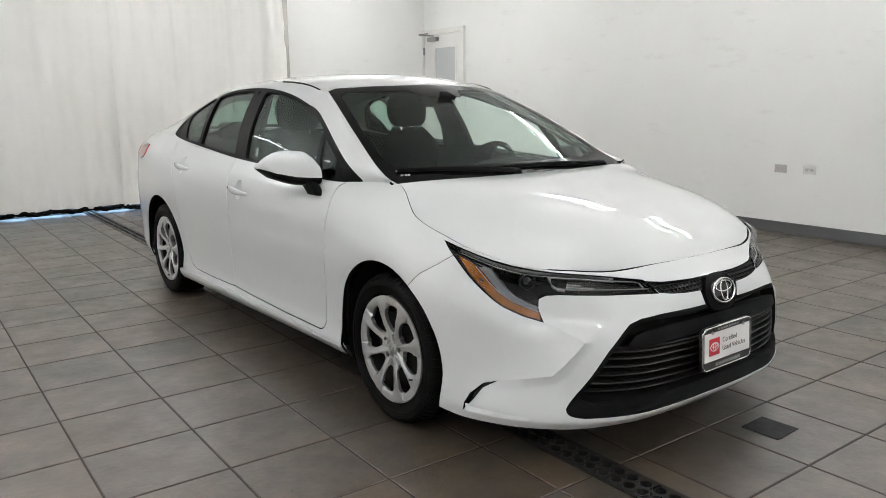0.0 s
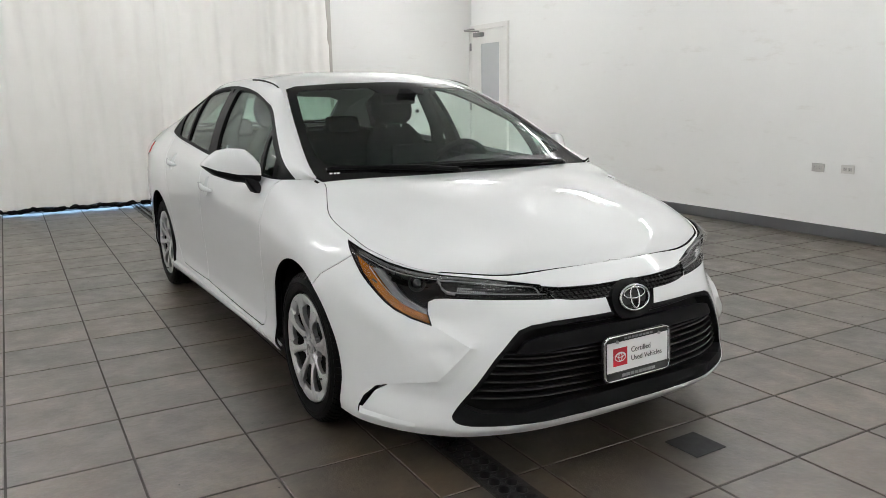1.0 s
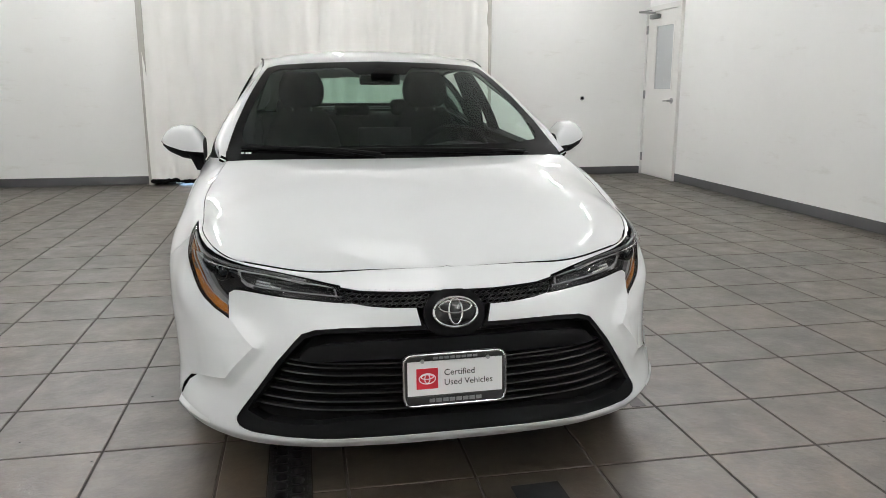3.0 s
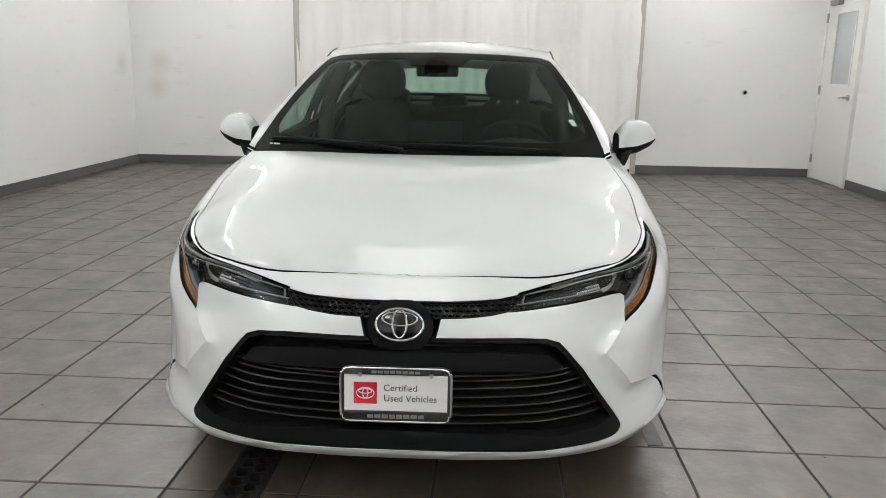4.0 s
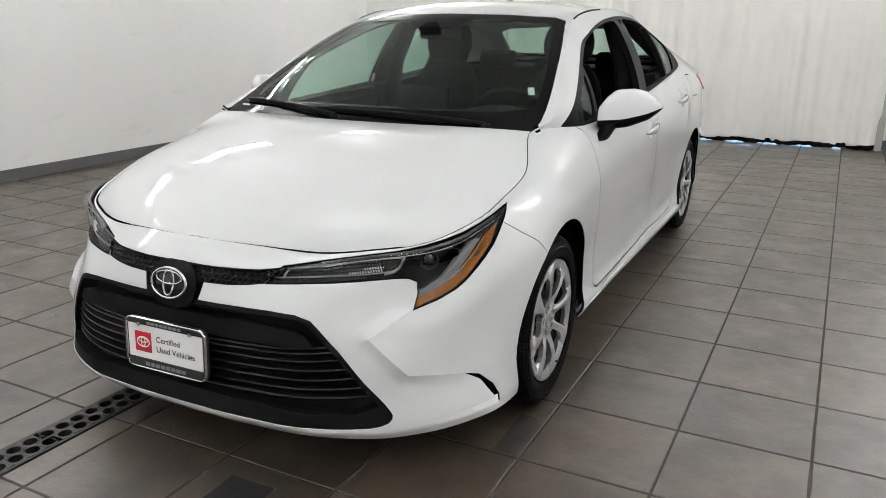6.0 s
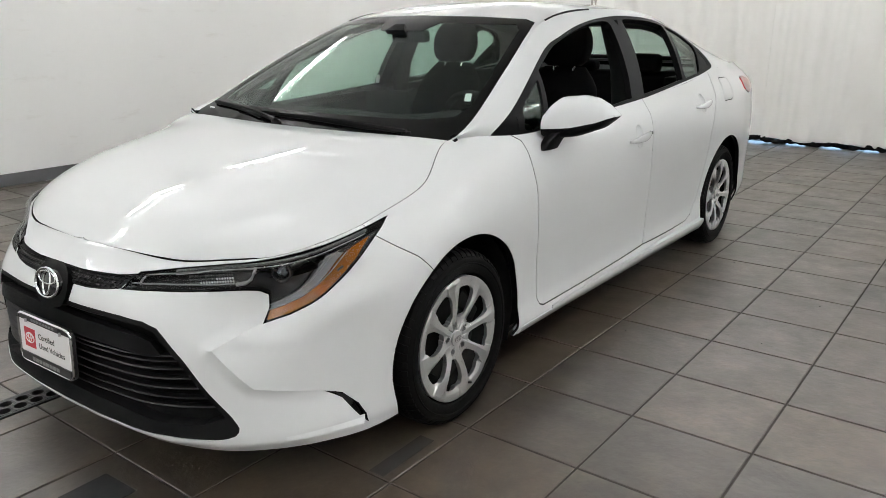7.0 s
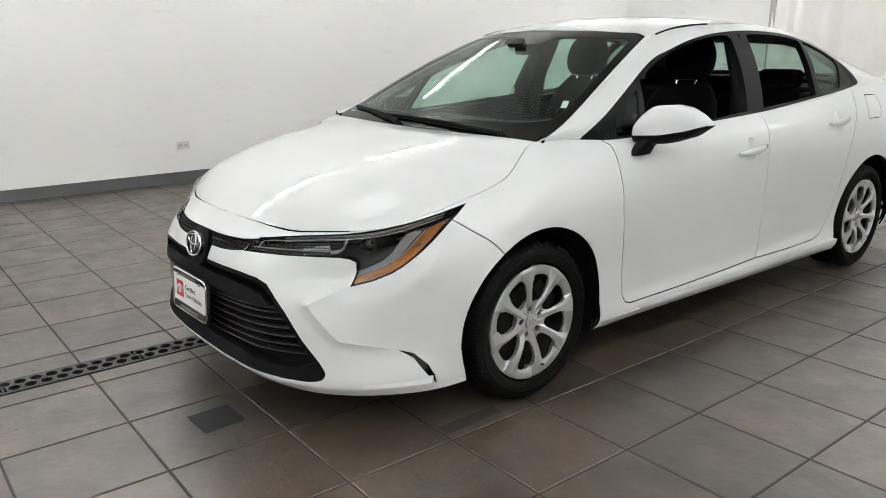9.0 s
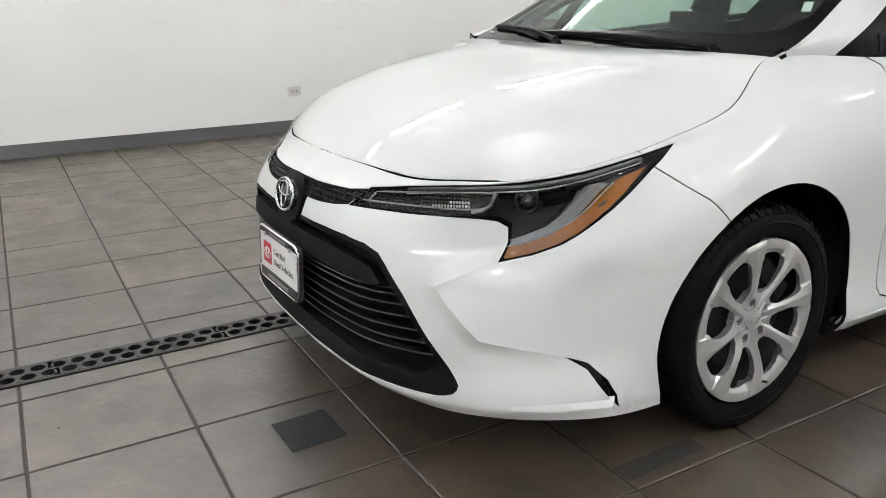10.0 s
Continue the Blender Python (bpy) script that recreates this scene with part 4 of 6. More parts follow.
FENDER = [(-.9, .56), (-.9, 1.05), (.52, 1.05), (.62, .60), (.62, .222), (.2, .222), (0, .3), (-.3, .5)]
fender_faces = cut_out(wall.bm, FENDER, SIDE, 0.0, lambda c: c.y < 0.62)
ROCK = [(.385, .10), (.385, .236), (2.36, .236), (2.36, .10)]
rocker_faces = cut_out(wall.bm, ROCK, SIDE, 0.0, lambda c: 0.3 < c.y < 2.4)

lamp_inner = lamp_faces.copy()
lamp_lens = lamp_faces
door_inner = [fdoor_faces.copy(), rdoor_faces.copy()]
pillar_inner = None

# Dark sheet added inside the skin so no light shows through the gaps.
shaped("body_shell", shell, wall, INNERDARK, CAR, 0.002, -0.024, mirror="join", label="dark sheet added behind the panel gaps")

# cups behind the door handles
CUPS = {}
HANDLES = {"front_door": (1.405, .815), "rear_door": (2.285, .888)}


def cup_outline(y, z, r=1.0):
    return [(y + 0.040 * r * math.cos(t), z + 0.052 * r * math.sin(t)) for t in (2 * math.pi * k / 28 for k in range(28))]


for piece, key in ((fdoor_faces, "front_door"), (rdoor_faces, "rear_door")):
    o = cup_outline(*HANDLES[key])
    knife(piece, o, SIDE)
    hollow = take(piece, within(piece, o, SIDE))
    for r in (.92, .82, .7, .55, .38, .2):
        knife(hollow, cup_outline(*HANDLES[key], r), SIDE)
    bmesh.ops.remove_doubles(hollow, verts=hollow.verts[:], dist=1e-5)
    for v in hollow.verts:
        q = math.hypot((v.co.y - HANDLES[key][0]) / .040, (v.co.z - HANDLES[key][1]) / .052)
        v.co.x -= .017 * max(0.0, 1 - q * q) ** .75
    bmesh.ops.recalc_face_normals(hollow, faces=hollow.faces[:])
    if sum(f.normal.x for f in hollow.faces) < 0:
        bmesh.ops.reverse_faces(hollow, faces=hollow.faces[:])
    CUPS[key] = hollow

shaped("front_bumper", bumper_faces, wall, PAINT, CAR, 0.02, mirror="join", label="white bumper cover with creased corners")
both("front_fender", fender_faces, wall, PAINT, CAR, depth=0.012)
right_fuel = wall.bm.copy()
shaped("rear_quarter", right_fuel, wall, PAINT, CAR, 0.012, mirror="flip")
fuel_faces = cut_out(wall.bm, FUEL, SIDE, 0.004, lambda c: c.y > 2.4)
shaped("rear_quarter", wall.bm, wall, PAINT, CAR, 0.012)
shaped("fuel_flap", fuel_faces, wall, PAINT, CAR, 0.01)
both("sill_cover", rocker_faces, wall, PAINT, CAR, depth=0.03, lift=lambda p: 0.003 + 0.026 * min(1, max(0, (p.y - .385) / 1.7)))
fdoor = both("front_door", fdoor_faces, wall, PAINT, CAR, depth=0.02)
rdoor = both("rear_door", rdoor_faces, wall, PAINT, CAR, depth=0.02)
tails = both("tail_lamp", tail_faces, wall, REDLENS, CAR, "red tail lamp lens", depth=0.02, lift=0.006)
both("bumper_slot", slot_faces, wall, GLOSSBLACK, CAR, "black air slot", depth=0.004, lift=-0.022)

# bonnet, with its joint
for v in hood.bm.verts:
    if v.is_boundary and v.co.x > 1e-4:
        v.co.x -= 0.0035 if v.co.y > -0.6 else 0.001
        v.co.y += 0.0085 if v.co.y < -0.5 else 0.0
        v.co.z += 0.003 if v.co.y < -0.62 else 0.0
    elif v.is_boundary and v.co.y < -0.7:
        v.co.y += 0.0085
        v.co.z += 0.003
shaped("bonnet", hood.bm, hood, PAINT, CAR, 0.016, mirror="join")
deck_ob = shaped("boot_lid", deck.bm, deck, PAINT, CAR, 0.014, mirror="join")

# glass openings
windows = cut_out(side.bm, eased(DLO), SIDE, 0.0)
inner_trim = side.bm.copy()
bmesh.ops.delete(inner_trim, geom=[f for f in inner_trim.faces if f.calc_center_median().y < 0.42], context="FACES")
shaped("pillar_skin", side.bm, side, PAINT, CAR, 0.012, mirror="join")
panes = {}
for name, outline in (("sail", W_SAIL), ("vent", W_VENT), ("front", W_FRONT), ("rear", W_REAR), ("fix", W_FIX), ("end", W_END)):
    panes[name] = cut_out(windows, outline if name in ("front", "rear") else rounded(outline, 3), SIDE, 0.0)
both("window_trim", windows, side, PLASTIC, CAR, "black window surround", depth=0.03, lift=-0.002)
for name in ("vent", "fix"):
    for ob in both("side_pane", panes[name], side, SIDEGLASS, CAR, "tinted glass", depth=0.004, lift=-0.008, closed=True):
        ob.visible_shadow = False
for name in ("sail", "end"):
    both("window_filler", panes[name], side, PLASTIC, CAR, depth=0.006, lift=-0.004)
for name in ("front", "rear"):
    # the car's left windows are wound down; the right ones are shut
    ob = shaped("side_pane", panes[name], side, SIDEGLASS, CAR, 0.004, -0.012, True, "flip", "tinted glass, shut")
    ob.visible_shadow = False

SCREEN = [(-.02, .90), (.72, .925), (.716, .952), (.703, .972), (.698, .992), (.689, 1.022), (.673, 1.070), (.633, 1.163), (.607, 1.213), (.574, 1.268), (.555, 1.297), (.540, 1.316), (.49, 1.330), (.30, 1.341), (-.02, 1.348)]
CLEARED = [(-.02, .985), (.52, .985), (.632, .998), (.648, 1.03), (.622, 1.110), (.568, 1.212), (.524, 1.288), (.485, 1.308), (.16, 1.318), (.12, 1.285), (-.02, 1.283)]
screen = cut_out(top.bm, SCREEN, FRONT, 0.003, lambda c: c.y < 1.25)
knife(screen, CLEARED, FRONT)
clear = take(screen, within(screen, CLEARED, FRONT))
ob = shaped("windscreen", clear, top, WINDSHIELD, CAR, 0.004, 0.0, True, "join", "clear laminated windscreen")
ob.visible_shadow = False
shaped("windscreen_border", screen, top, FRIT, CAR, 0.004, 0.0, True, "join", "black ceramic glass border")
REARWIN = [(-.02, 1.320), (.36, 1.302), (.43, 1.280), (.46, 1.24), (.50, 1.15), (.52, 1.105), (.40, 1.098), (-.02, 1.100)]
rear_glass = cut_out(top.bm, REARWIN, FRONT, 0.003, lambda c: c.y > 2.3)
ob = shaped("rear_window", rear_glass, top, SIDEGLASS, CAR, 0.004, 0.0, True, "join", "tinted heated rear glass")
ob.visible_shadow = False
bmesh.ops.delete(top.bm, geom=[f for f in top.bm.faces if f.calc_center_median().z < 0.965], context="FACES")
inner_roof = top.bm.copy()
bmesh.ops.delete(inner_roof, geom=[f for f in inner_roof.faces if f.calc_center_median().y < 0.5], context="FACES")
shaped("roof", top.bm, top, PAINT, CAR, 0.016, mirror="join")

# ---- car: grille, badge, plate ----
def skin_at(u, z, proj=FRONT, inward=Vector((0, 1, 0)), which=None):
    """The point of the skin met along the projection at the flat place (u, z)."""
    start = proj[0] * u + proj[1] * z - inward * 3
    hit = (which or wall).tree.ray_cast(start, inward)
    return hit[0]


IN_DIAG = Vector((-0.6, 0.8, 0))
IN_SIDE = Vector((-1, 0, 0))

grille = new("grille")
grille.parent = CAR
grille["label"] = "black horizontal-bar front grille"
g_all = grille_faces
g_back = g_all.copy()
BAND = [(-.02, .268), (.30, .262), (.46, .246), (.565, .252), (.625, .278), (.70, .29), (.70, .18), (-.02, .18)]
knife(g_all, BAND, FRONT)
lip = take(g_all, within(g_all, BAND, FRONT))
shaped("lower_lip", lip, wall, PLASTIC_MATTE, grille, 0.05, -0.003, mirror="join")
BADGE = [(-.02, .641), (.03, .639), (.055, .632), (.076, .617), (.088, .595), (.091, .575), (.087, .552), (.075, .532), (.056, .519), (.03, .513), (-.02, .513)]
knife(g_all, BADGE, FRONT)
badge = take(g_all, within(g_all, BADGE, FRONT))
shaped("badge_bridge", badge, wall, PLASTIC, grille, 0.03, 0.004, mirror="join", label="black badge housing")
MID = [(-.02, .505), (.25, .505), (.39, .498), (.43, .486), (.46, .452), (.44, .447), (.30, .449), (-.02, .450)]
knife(g_all, MID, FRONT)
bar = take(g_all, within(g_all, MID, FRONT))
shaped("centre_bar", bar, wall, PLASTIC_MATTE, grille, 0.03, -0.008, mirror="join")
HOLE = [(x if x > 0 else -.06, z) for x, z in GRILLE]
FRAME = [a if a[1] < .57 else b for a, b in zip(offset(HOLE, -0.013), offset(HOLE, -0.003))]
knife(g_all, FRAME, FRONT)
bmesh.ops.delete(g_all, geom=[f for f in within(g_all, FRAME, FRONT)], context="FACES")
shaped("grille_frame", g_all, wall, PLASTIC_MATTE, grille, 0.05, -0.003, mirror="join")
shaped("grille_back", g_back, wall, INNERDARK, grille, -0.05, -0.055, mirror="join")


def half_width(z):
    """Half the width of the lower grille opening at the height z."""
    pts = [(.526, .445), (.500, .468), (.437, .520), (.360, .572), (.275, .630), (.242, .650)]
    return float(np.interp(-z, [-p[0] for p in pts], [p[1] for p in pts]))


def slat(z0, w, inset=0.016, thick=0.0055, deep=0.022):
    bm = bmesh.new()
    n = 40
    rings = []
    for k in range(-n, n + 1):
        x = w * k / n
        z = z0 + 0.012 * (k / n) ** 2
        p = skin_at(abs(x), z)
        y = p.y + inset + 0.010 * abs(k / n) ** 6
        rings.append([bm.verts.new(q) for q in ((x, y, z - thick * .45), (x, y - .002, z), (x, y, z + thick * .45), (x, y + deep, z + thick * .8), (x, y + deep, z - thick * .8))])
    for a, b in zip(rings, rings[1:]):
        for i in range(5):
            j = (i + 1) % 5
            bm.faces.new((a[i], a[j], b[j], b[i]))
    bm.faces.new(rings[0][::-1])
    bm.faces.new(rings[-1])
    bmesh.ops.recalc_face_normals(bm, faces=bm.faces[:])
    return bm


for z in (.432, .418, .395, .368, .340, .312, .286):
    part("slat", slat(z, half_width(z) - 0.028), SLATBLACK, grille, smooth=30)
for z in (.528, .516):
    part("slat", slat(z, half_width(min(z, .526)) - 0.03, 0.030), SLATBLACK, grille, smooth=30)

# honeycomb strip beside the badge
for sgn in (-1, 1):
    hexes = bmesh.new()
    for row in range(4):
        for k in range(19):
            cx, cz = (k + 0.5 * (row % 2)) * 0.0195, .599 + row * 0.0128
            if (cx / .088) ** 2 + ((cz - .577) / .066) ** 2 < 1.1 or cx > .325 or cz > .642 or cz < .598 + max(0, (cx - .25) * 0.12):
                continue
            p = skin_at(cx, cz)
            ring = []
            for r, d in ((1.0, 0.0), (0.80, 0.001), (0.78, 0.016)):
                ring.append([hexes.verts.new((sgn * (cx + 0.0112 * r * math.cos(math.pi / 6 + i * math.pi / 3)), p.y + 0.008 + d, cz + 0.0078 * r * math.sin(math.pi / 6 + i * math.pi / 3))) for i in range(6)])
            for a, b in zip(ring, ring[1:]):
                for i in range(6):
                    j = (i + 1) % 6
                    hexes.faces.new((a[i], a[j], b[j], b[i]))
    tagged(part("honeycomb", hexes, HEXBLACK, grille, "black honeycomb insert"), kind="stuff")


# the shelf under the air slot at each bumper corner
for s in (-1, 1):
    shelf = bmesh.new()
    rows = []
    for k in range(17):
        f = k / 16
        u = .190 + (.400 - .190) * f
        top_p, low_p = skin_at(u, .222, DIAG, IN_DIAG), skin_at(u, .196, DIAG, IN_DIAG)
        if top_p is None or low_p is None:
            continue
        w = .003 + .011 * f ** 1.2
        rows.append([shelf.verts.new((q.x * s, q.y, q.z)) for q in (top_p + IN_DIAG * .004, low_p - IN_DIAG * w + Vector((0, 0, .006)), low_p - IN_DIAG * w, low_p + IN_DIAG * .012 - Vector((0, 0, .004)))])
    for a, b in zip(rows, rows[1:]):
        for i in range(3):
            shelf.faces.new((a[i], a[i + 1], b[i + 1], b[i]))
    shelf.faces.new(rows[0])
    shelf.faces.new(rows[-1])
    bmesh.ops.recalc_face_normals(shelf, faces=shelf.faces[:])
    part("bumper_shelf", shelf, PAINT, CAR, smooth=30)

# the badge: plain chrome ovals on a black oval
EMB = Vector((0, skin_at(0.0, .583).y - 0.011, .583))
emblem = new("badge")
emblem.parent = CAR
emblem["label"] = "chrome oval badge on black"
emblem.matrix_basis = pose(EMB.x, EMB.y, EMB.z, -14, 0, 0)
pl = lathe([(0.010, 0.0), (0.010, 1.0), (0.0, 0.97), (-0.004, 0.6), (-0.006, 0.0)], 48, "Y", m=Matrix.Diagonal((0.066, 1, 0.044, 1)))
part("badge_plate", pl, GLOSSBLACK, emblem, smooth=True)
for cx, cz, a, b, r in ((0, 0, .065, .043, .0043), (0, .002, .0195, .038, .0037), (0, .016, .048, .0185, .0035)):
    pts = [(cx + a * math.cos(2 * math.pi * k / 56), -0.004, cz + b * math.sin(2 * math.pi * k / 56)) for k in range(57)]
    part("badge_oval", tube(pts, r, 8), BADGECHROME, emblem, smooth=True)

# the number plate holder with its dealer's insert
plate = new("plate_holder")
plate.parent = CAR
plate["label"] = "chrome plate frame with white insert"
plate.matrix_basis = pose(-0.007, -0.931, .391, -3, 0, 0.6)
PW, PH_ = 0.155, 0.079
fr = prism(rounded([(-PW, -PH_), (PW, -PH_), (PW, PH_), (-PW, PH_)], 4), 0.012, pose(0, 0.004, 0, 90), bevel=0.002)
part("plate_frame", fr, BLACKPRINT, plate, smooth=30)
edge_line = rounded([(-PW, -PH_), (PW, -PH_), (PW, PH_), (-PW, PH_)], 4)
part("frame_rim", tube([(x * .985, -.0085, z * .97) for x, z in edge_line + edge_line[:1]], .0042, 8), CHROME, plate, "chrome rim", smooth=True)
part("plate_insert", box(-.142, .142, -.0105, -.0075, -.046, .057), WHITEPRINT, plate, "white insert with printed words")
part("frame_bar", box(-.092, .092, -.0125, -.008, .0575, .0765, .002), BLACKPRINT, plate)
part("frame_bar", box(-.143, .143, -.0125, -.008, -.0745, -.0485, .002), BLACKPRINT, plate)
for n_bars, reach, z0, z1, depth in ((8, .068, .0625, .0700, .0132), (8, .080, -.0670, -.0560, .0132)):
    step = 2 * reach / n_bars
    for k in range(n_bars):
        part("name_bar", box(-reach + k * step + .0016, -reach + (k + 1) * step - .0016, -depth, -.0122, z0, z1, .0008, seg=1), GREYPRINT, plate)
for sx in (-1, 1):
    part("screw", lathe([(0, 0.0), (0, .006), (.004, .006)], 12, "Y", m=pose(sx * .098, -.0145, .058)), STEEL, plate, smooth=True)
part("red_square", box(-.116, -.052, -.0112, -.0102, -.026, .036), RED, plate)
for a, b, cz in ((.024, .0155, .005), (.0075, .014, .005), (.018, .0068, .0105)):
    pts = [(-.084 + a * math.cos(2 * math.pi * k / 36), -0.0113, cz + b * math.sin(2 * math.pi * k / 36)) for k in range(37)]
    part("white_oval", tube(pts, .0016, 6), WHITEPRINT, plate)
letters("Certified", .026, pose(-.034, -.0108, .012, 90), BLACKPRINT, plate)
letters("Used Vehicles", .026, pose(-.034, -.0108, -.018, 90), BLACKPRINT, plate)

# ---- headlamps ----
AMBER_P = [(.424, .736), (.385, .719), (.362, .703), (.343, .681), (.318, .651), (.283, .618), (.240, .590), (.190, .570), (.140, .556), (.137, .540), (.150, .537), (.206, .5505), (.264, .5755), (.299, .5975), (.331, .6235), (.3622, .6515), (.392, .6835)]
GUIDE_P = [(.360, .703), (.341, .681), (.316, .651), (.281, .618), (.238, .590), (.188, .570), (.139, .556), (.141, .568), (.183, .583), (.228, .604), (.264, .632), (.294, .664), (.316, .693), (.335, .706)]
BOWL_P = [(.150, .600), (.150, .572), (.185, .586), (.226, .606), (.261, .635), (.290, .667), (.305, .692), (.26, .682), (.19, .645)]
DRL_P = [(-.230, .642), (-.10, .655), (.118, .680), (.112, .653), (.096, .635), (.05, .627), (-.10, .626), (-.240, .619)]


def headlamp(s):
    """s: 1 for the car's left side, -1 for its right."""
    root = new("headlamp")
    root.parent = CAR
    root["label"] = "smoked-bezel headlamp with amber edge"
    mir = "" if s > 0 else "flip"
    b = lamp_inner.copy()
    for poly in (AMBER_P, GUIDE_P, DRL_P):
        knife(b, poly, DIAG)
    amber = take(b, within(b, AMBER_P, DIAG))
    guide = take(b, within(b, GUIDE_P, DIAG))
    drl = take(b, within(b, DRL_P, DIAG))
    shaped("amber_reflector", amber, wall, AMBERBACK, root, 0.03, -0.012, mirror=mir, label="amber side reflector")
    shaped("light_guide", guide, wall, LIGHTPIPE, root, 0.03, -0.016, mirror=mir, label="grey light guide")
    shaped("running_light", drl, wall, LAMPGREY, root, 0.02, -0.024, mirror=mir)
    knife(b, BOWL_P, DIAG)
    bowl = take(b, within(b, BOWL_P, DIAG))
    shaped("lamp_bowl", bowl, wall, BOWL, root, 0.02, -0.036, mirror=mir, label="dark grey lamp bowl")
    shaped("bezel", b, wall, LAMPGREY, root, 0.02, -0.030, mirror=mir)
    shaped("housing", lamp_inner.copy(), wall, PLASTIC, root, -0.050, -0.052, mirror=mir)
    m0 = [skin_at(u, w, DIAG, IN_DIAG) + IN_DIAG * .0105 for u, w in ((.333, .652), (.349, .662))]
    part("amber_mark", tube([(p.x * s, p.y, p.z) for p in m0], .0035, 6), BLACKPRINT, root, "dark moulded mark")
    lens = shaped("lens", lamp_lens.copy(), wall, CLEAR, root, 0.003, 0.0, True, mir, "clear lamp lens")
    lens.visible_shadow = False
    q = skin_at(.186, .663, DIAG, IN_DIAG)
    for name, prof, mat, lab in (("projector", [(-.002, 0.0), (.003, .012), (.010, .019), (.020, .021)], GLOSSPROJ, "glass projector lens"), ("projector_ring", [(.004, .0215), (.001, .026), (.006, .029), (.03, .030)], LAMPGREY, "")):
        bm = lathe(prof, 32, "Y", m=Matrix.Translation((0, 0, 0)))
        ob = part(name, bm, mat, root, lab, smooth=True)
        c = q + IN_DIAG * 0.014
        ob.matrix_basis = pose(c.x * s, c.y, c.z, 0, 0, 30 * s)
    # ribs of the running light; the lit rows' glint is put into a paler colour
    ribs, dim = bmesh.new(), bmesh.new()
    for i in range(17):
        for j in range(4):
            p = skin_at(-.066 + i * 0.0074 - j * 0.0022, .632 + j * 0.0078 + i * 0.0004, DIAG, IN_DIAG)
            if p:
                c = p + IN_DIAG * 0.020
                facet = box(-.0017, .0017, -.003, .003, -.0027, .0027, .0005, seg=1)
                facet.transform(pose(c.x * s, c.y, c.z, 24 - 16 * j, -16 * s, 30 * s + 18 * ((i * 7 + j * 3) % 3 - 1)))
                join(ribs if j == 0 and i > 3 or j == 1 and i > 9 else dim, facet)
    part("rib", ribs, RIBGLINT, root, "faceted ribs with their glint in a paler grey")
    part("rib", dim, BROWGREY, root)
    for line, deep, r in ((GUIDE_P[:7], .0105, .0016), (GUIDE_P[7:], .0125, .0012)):
        pts = [skin_at(u, w, DIAG, IN_DIAG) for u, w in line]
        part("guide_edge", tube([(p.x * s + IN_DIAG.x * deep * s, p.y + IN_DIAG.y * deep, p.z) for p in pts if p], r, 6), EDGEGREY, root, smooth=True)
    strip = []
    for k in range(24):
        p = skin_at(-.225 + k * .0145, .6475 + .030 * (k / 23) - .004, DIAG, IN_DIAG)
        if p:
            strip.append((p.x * s, p.y + .018, p.z))
    part("trim_line", tube(strip, .0022, 6), LIGHTPIPE, root, smooth=True)
    low = [skin_at(u, w + .0035, DIAG, IN_DIAG) for u, w in eased(DRL_P[4:], False)]
    part("trim_line", tube([(p.x * s + IN_DIAG.x * .018 * s, p.y + IN_DIAG.y * .018, p.z) for p in low if p], .0022, 6), LIGHTPIPE, root, smooth=True)
    brow = eased([(u, w) for u, w in LAMP[1:9]], False)
    for name, drop, deep, r, mat in (("lamp_brow", .0075, .010, .0048, BROWGREY), ("trim_line", .0145, .009, .0014, EDGEGREY)):
        pts = [skin_at(u, w - drop, DIAG, IN_DIAG) for u, w in brow]
        part(name, tube([(p.x * s + IN_DIAG.x * deep * s, p.y + IN_DIAG.y * deep, p.z) for p in pts if p], r, 8), mat, root, smooth=True)
    ends = [skin_at(u, w, DIAG, IN_DIAG) + IN_DIAG * .018 for u, w in ((-.218, .622), (-.212, .632), (-.203, .641))]
    part("trim_line", tube([(p.x * s, p.y, p.z) for p in ends], .003, 6), LIGHTPIPE, root, smooth=True)
    ends = [skin_at(u, w, DIAG, IN_DIAG) + IN_DIAG * .016 for u, w in ((.060, .628), (.085, .632), (.103, .645), (.112, .664), (.117, .678))]
    part("trim_line", tube([(p.x * s, p.y, p.z) for p in ends], .0045, 8), LIGHTPIPE, root, smooth=True)
    return root


BROWGREY = plain("smoked_lamp_trim", (0.055, 0.057, 0.06), 0.3, bump=0.0)
RIBGLINT = plain("rib_glint_grey", (0.50, 0.50, 0.51), 0.35, bump=0.0)
EDGEGREY = plain("pale_grey_lamp_edge", (0.34, 0.345, 0.35), 0.25, bump=0.0)
GLOSSPROJ = plain("dark_projector_glass", (0.03, 0.035, 0.04), 0.03, bump=0.0, Coat_Weight=1.0)
headlamp(1)
headlamp(-1)

# ---- mirrors, handles ----


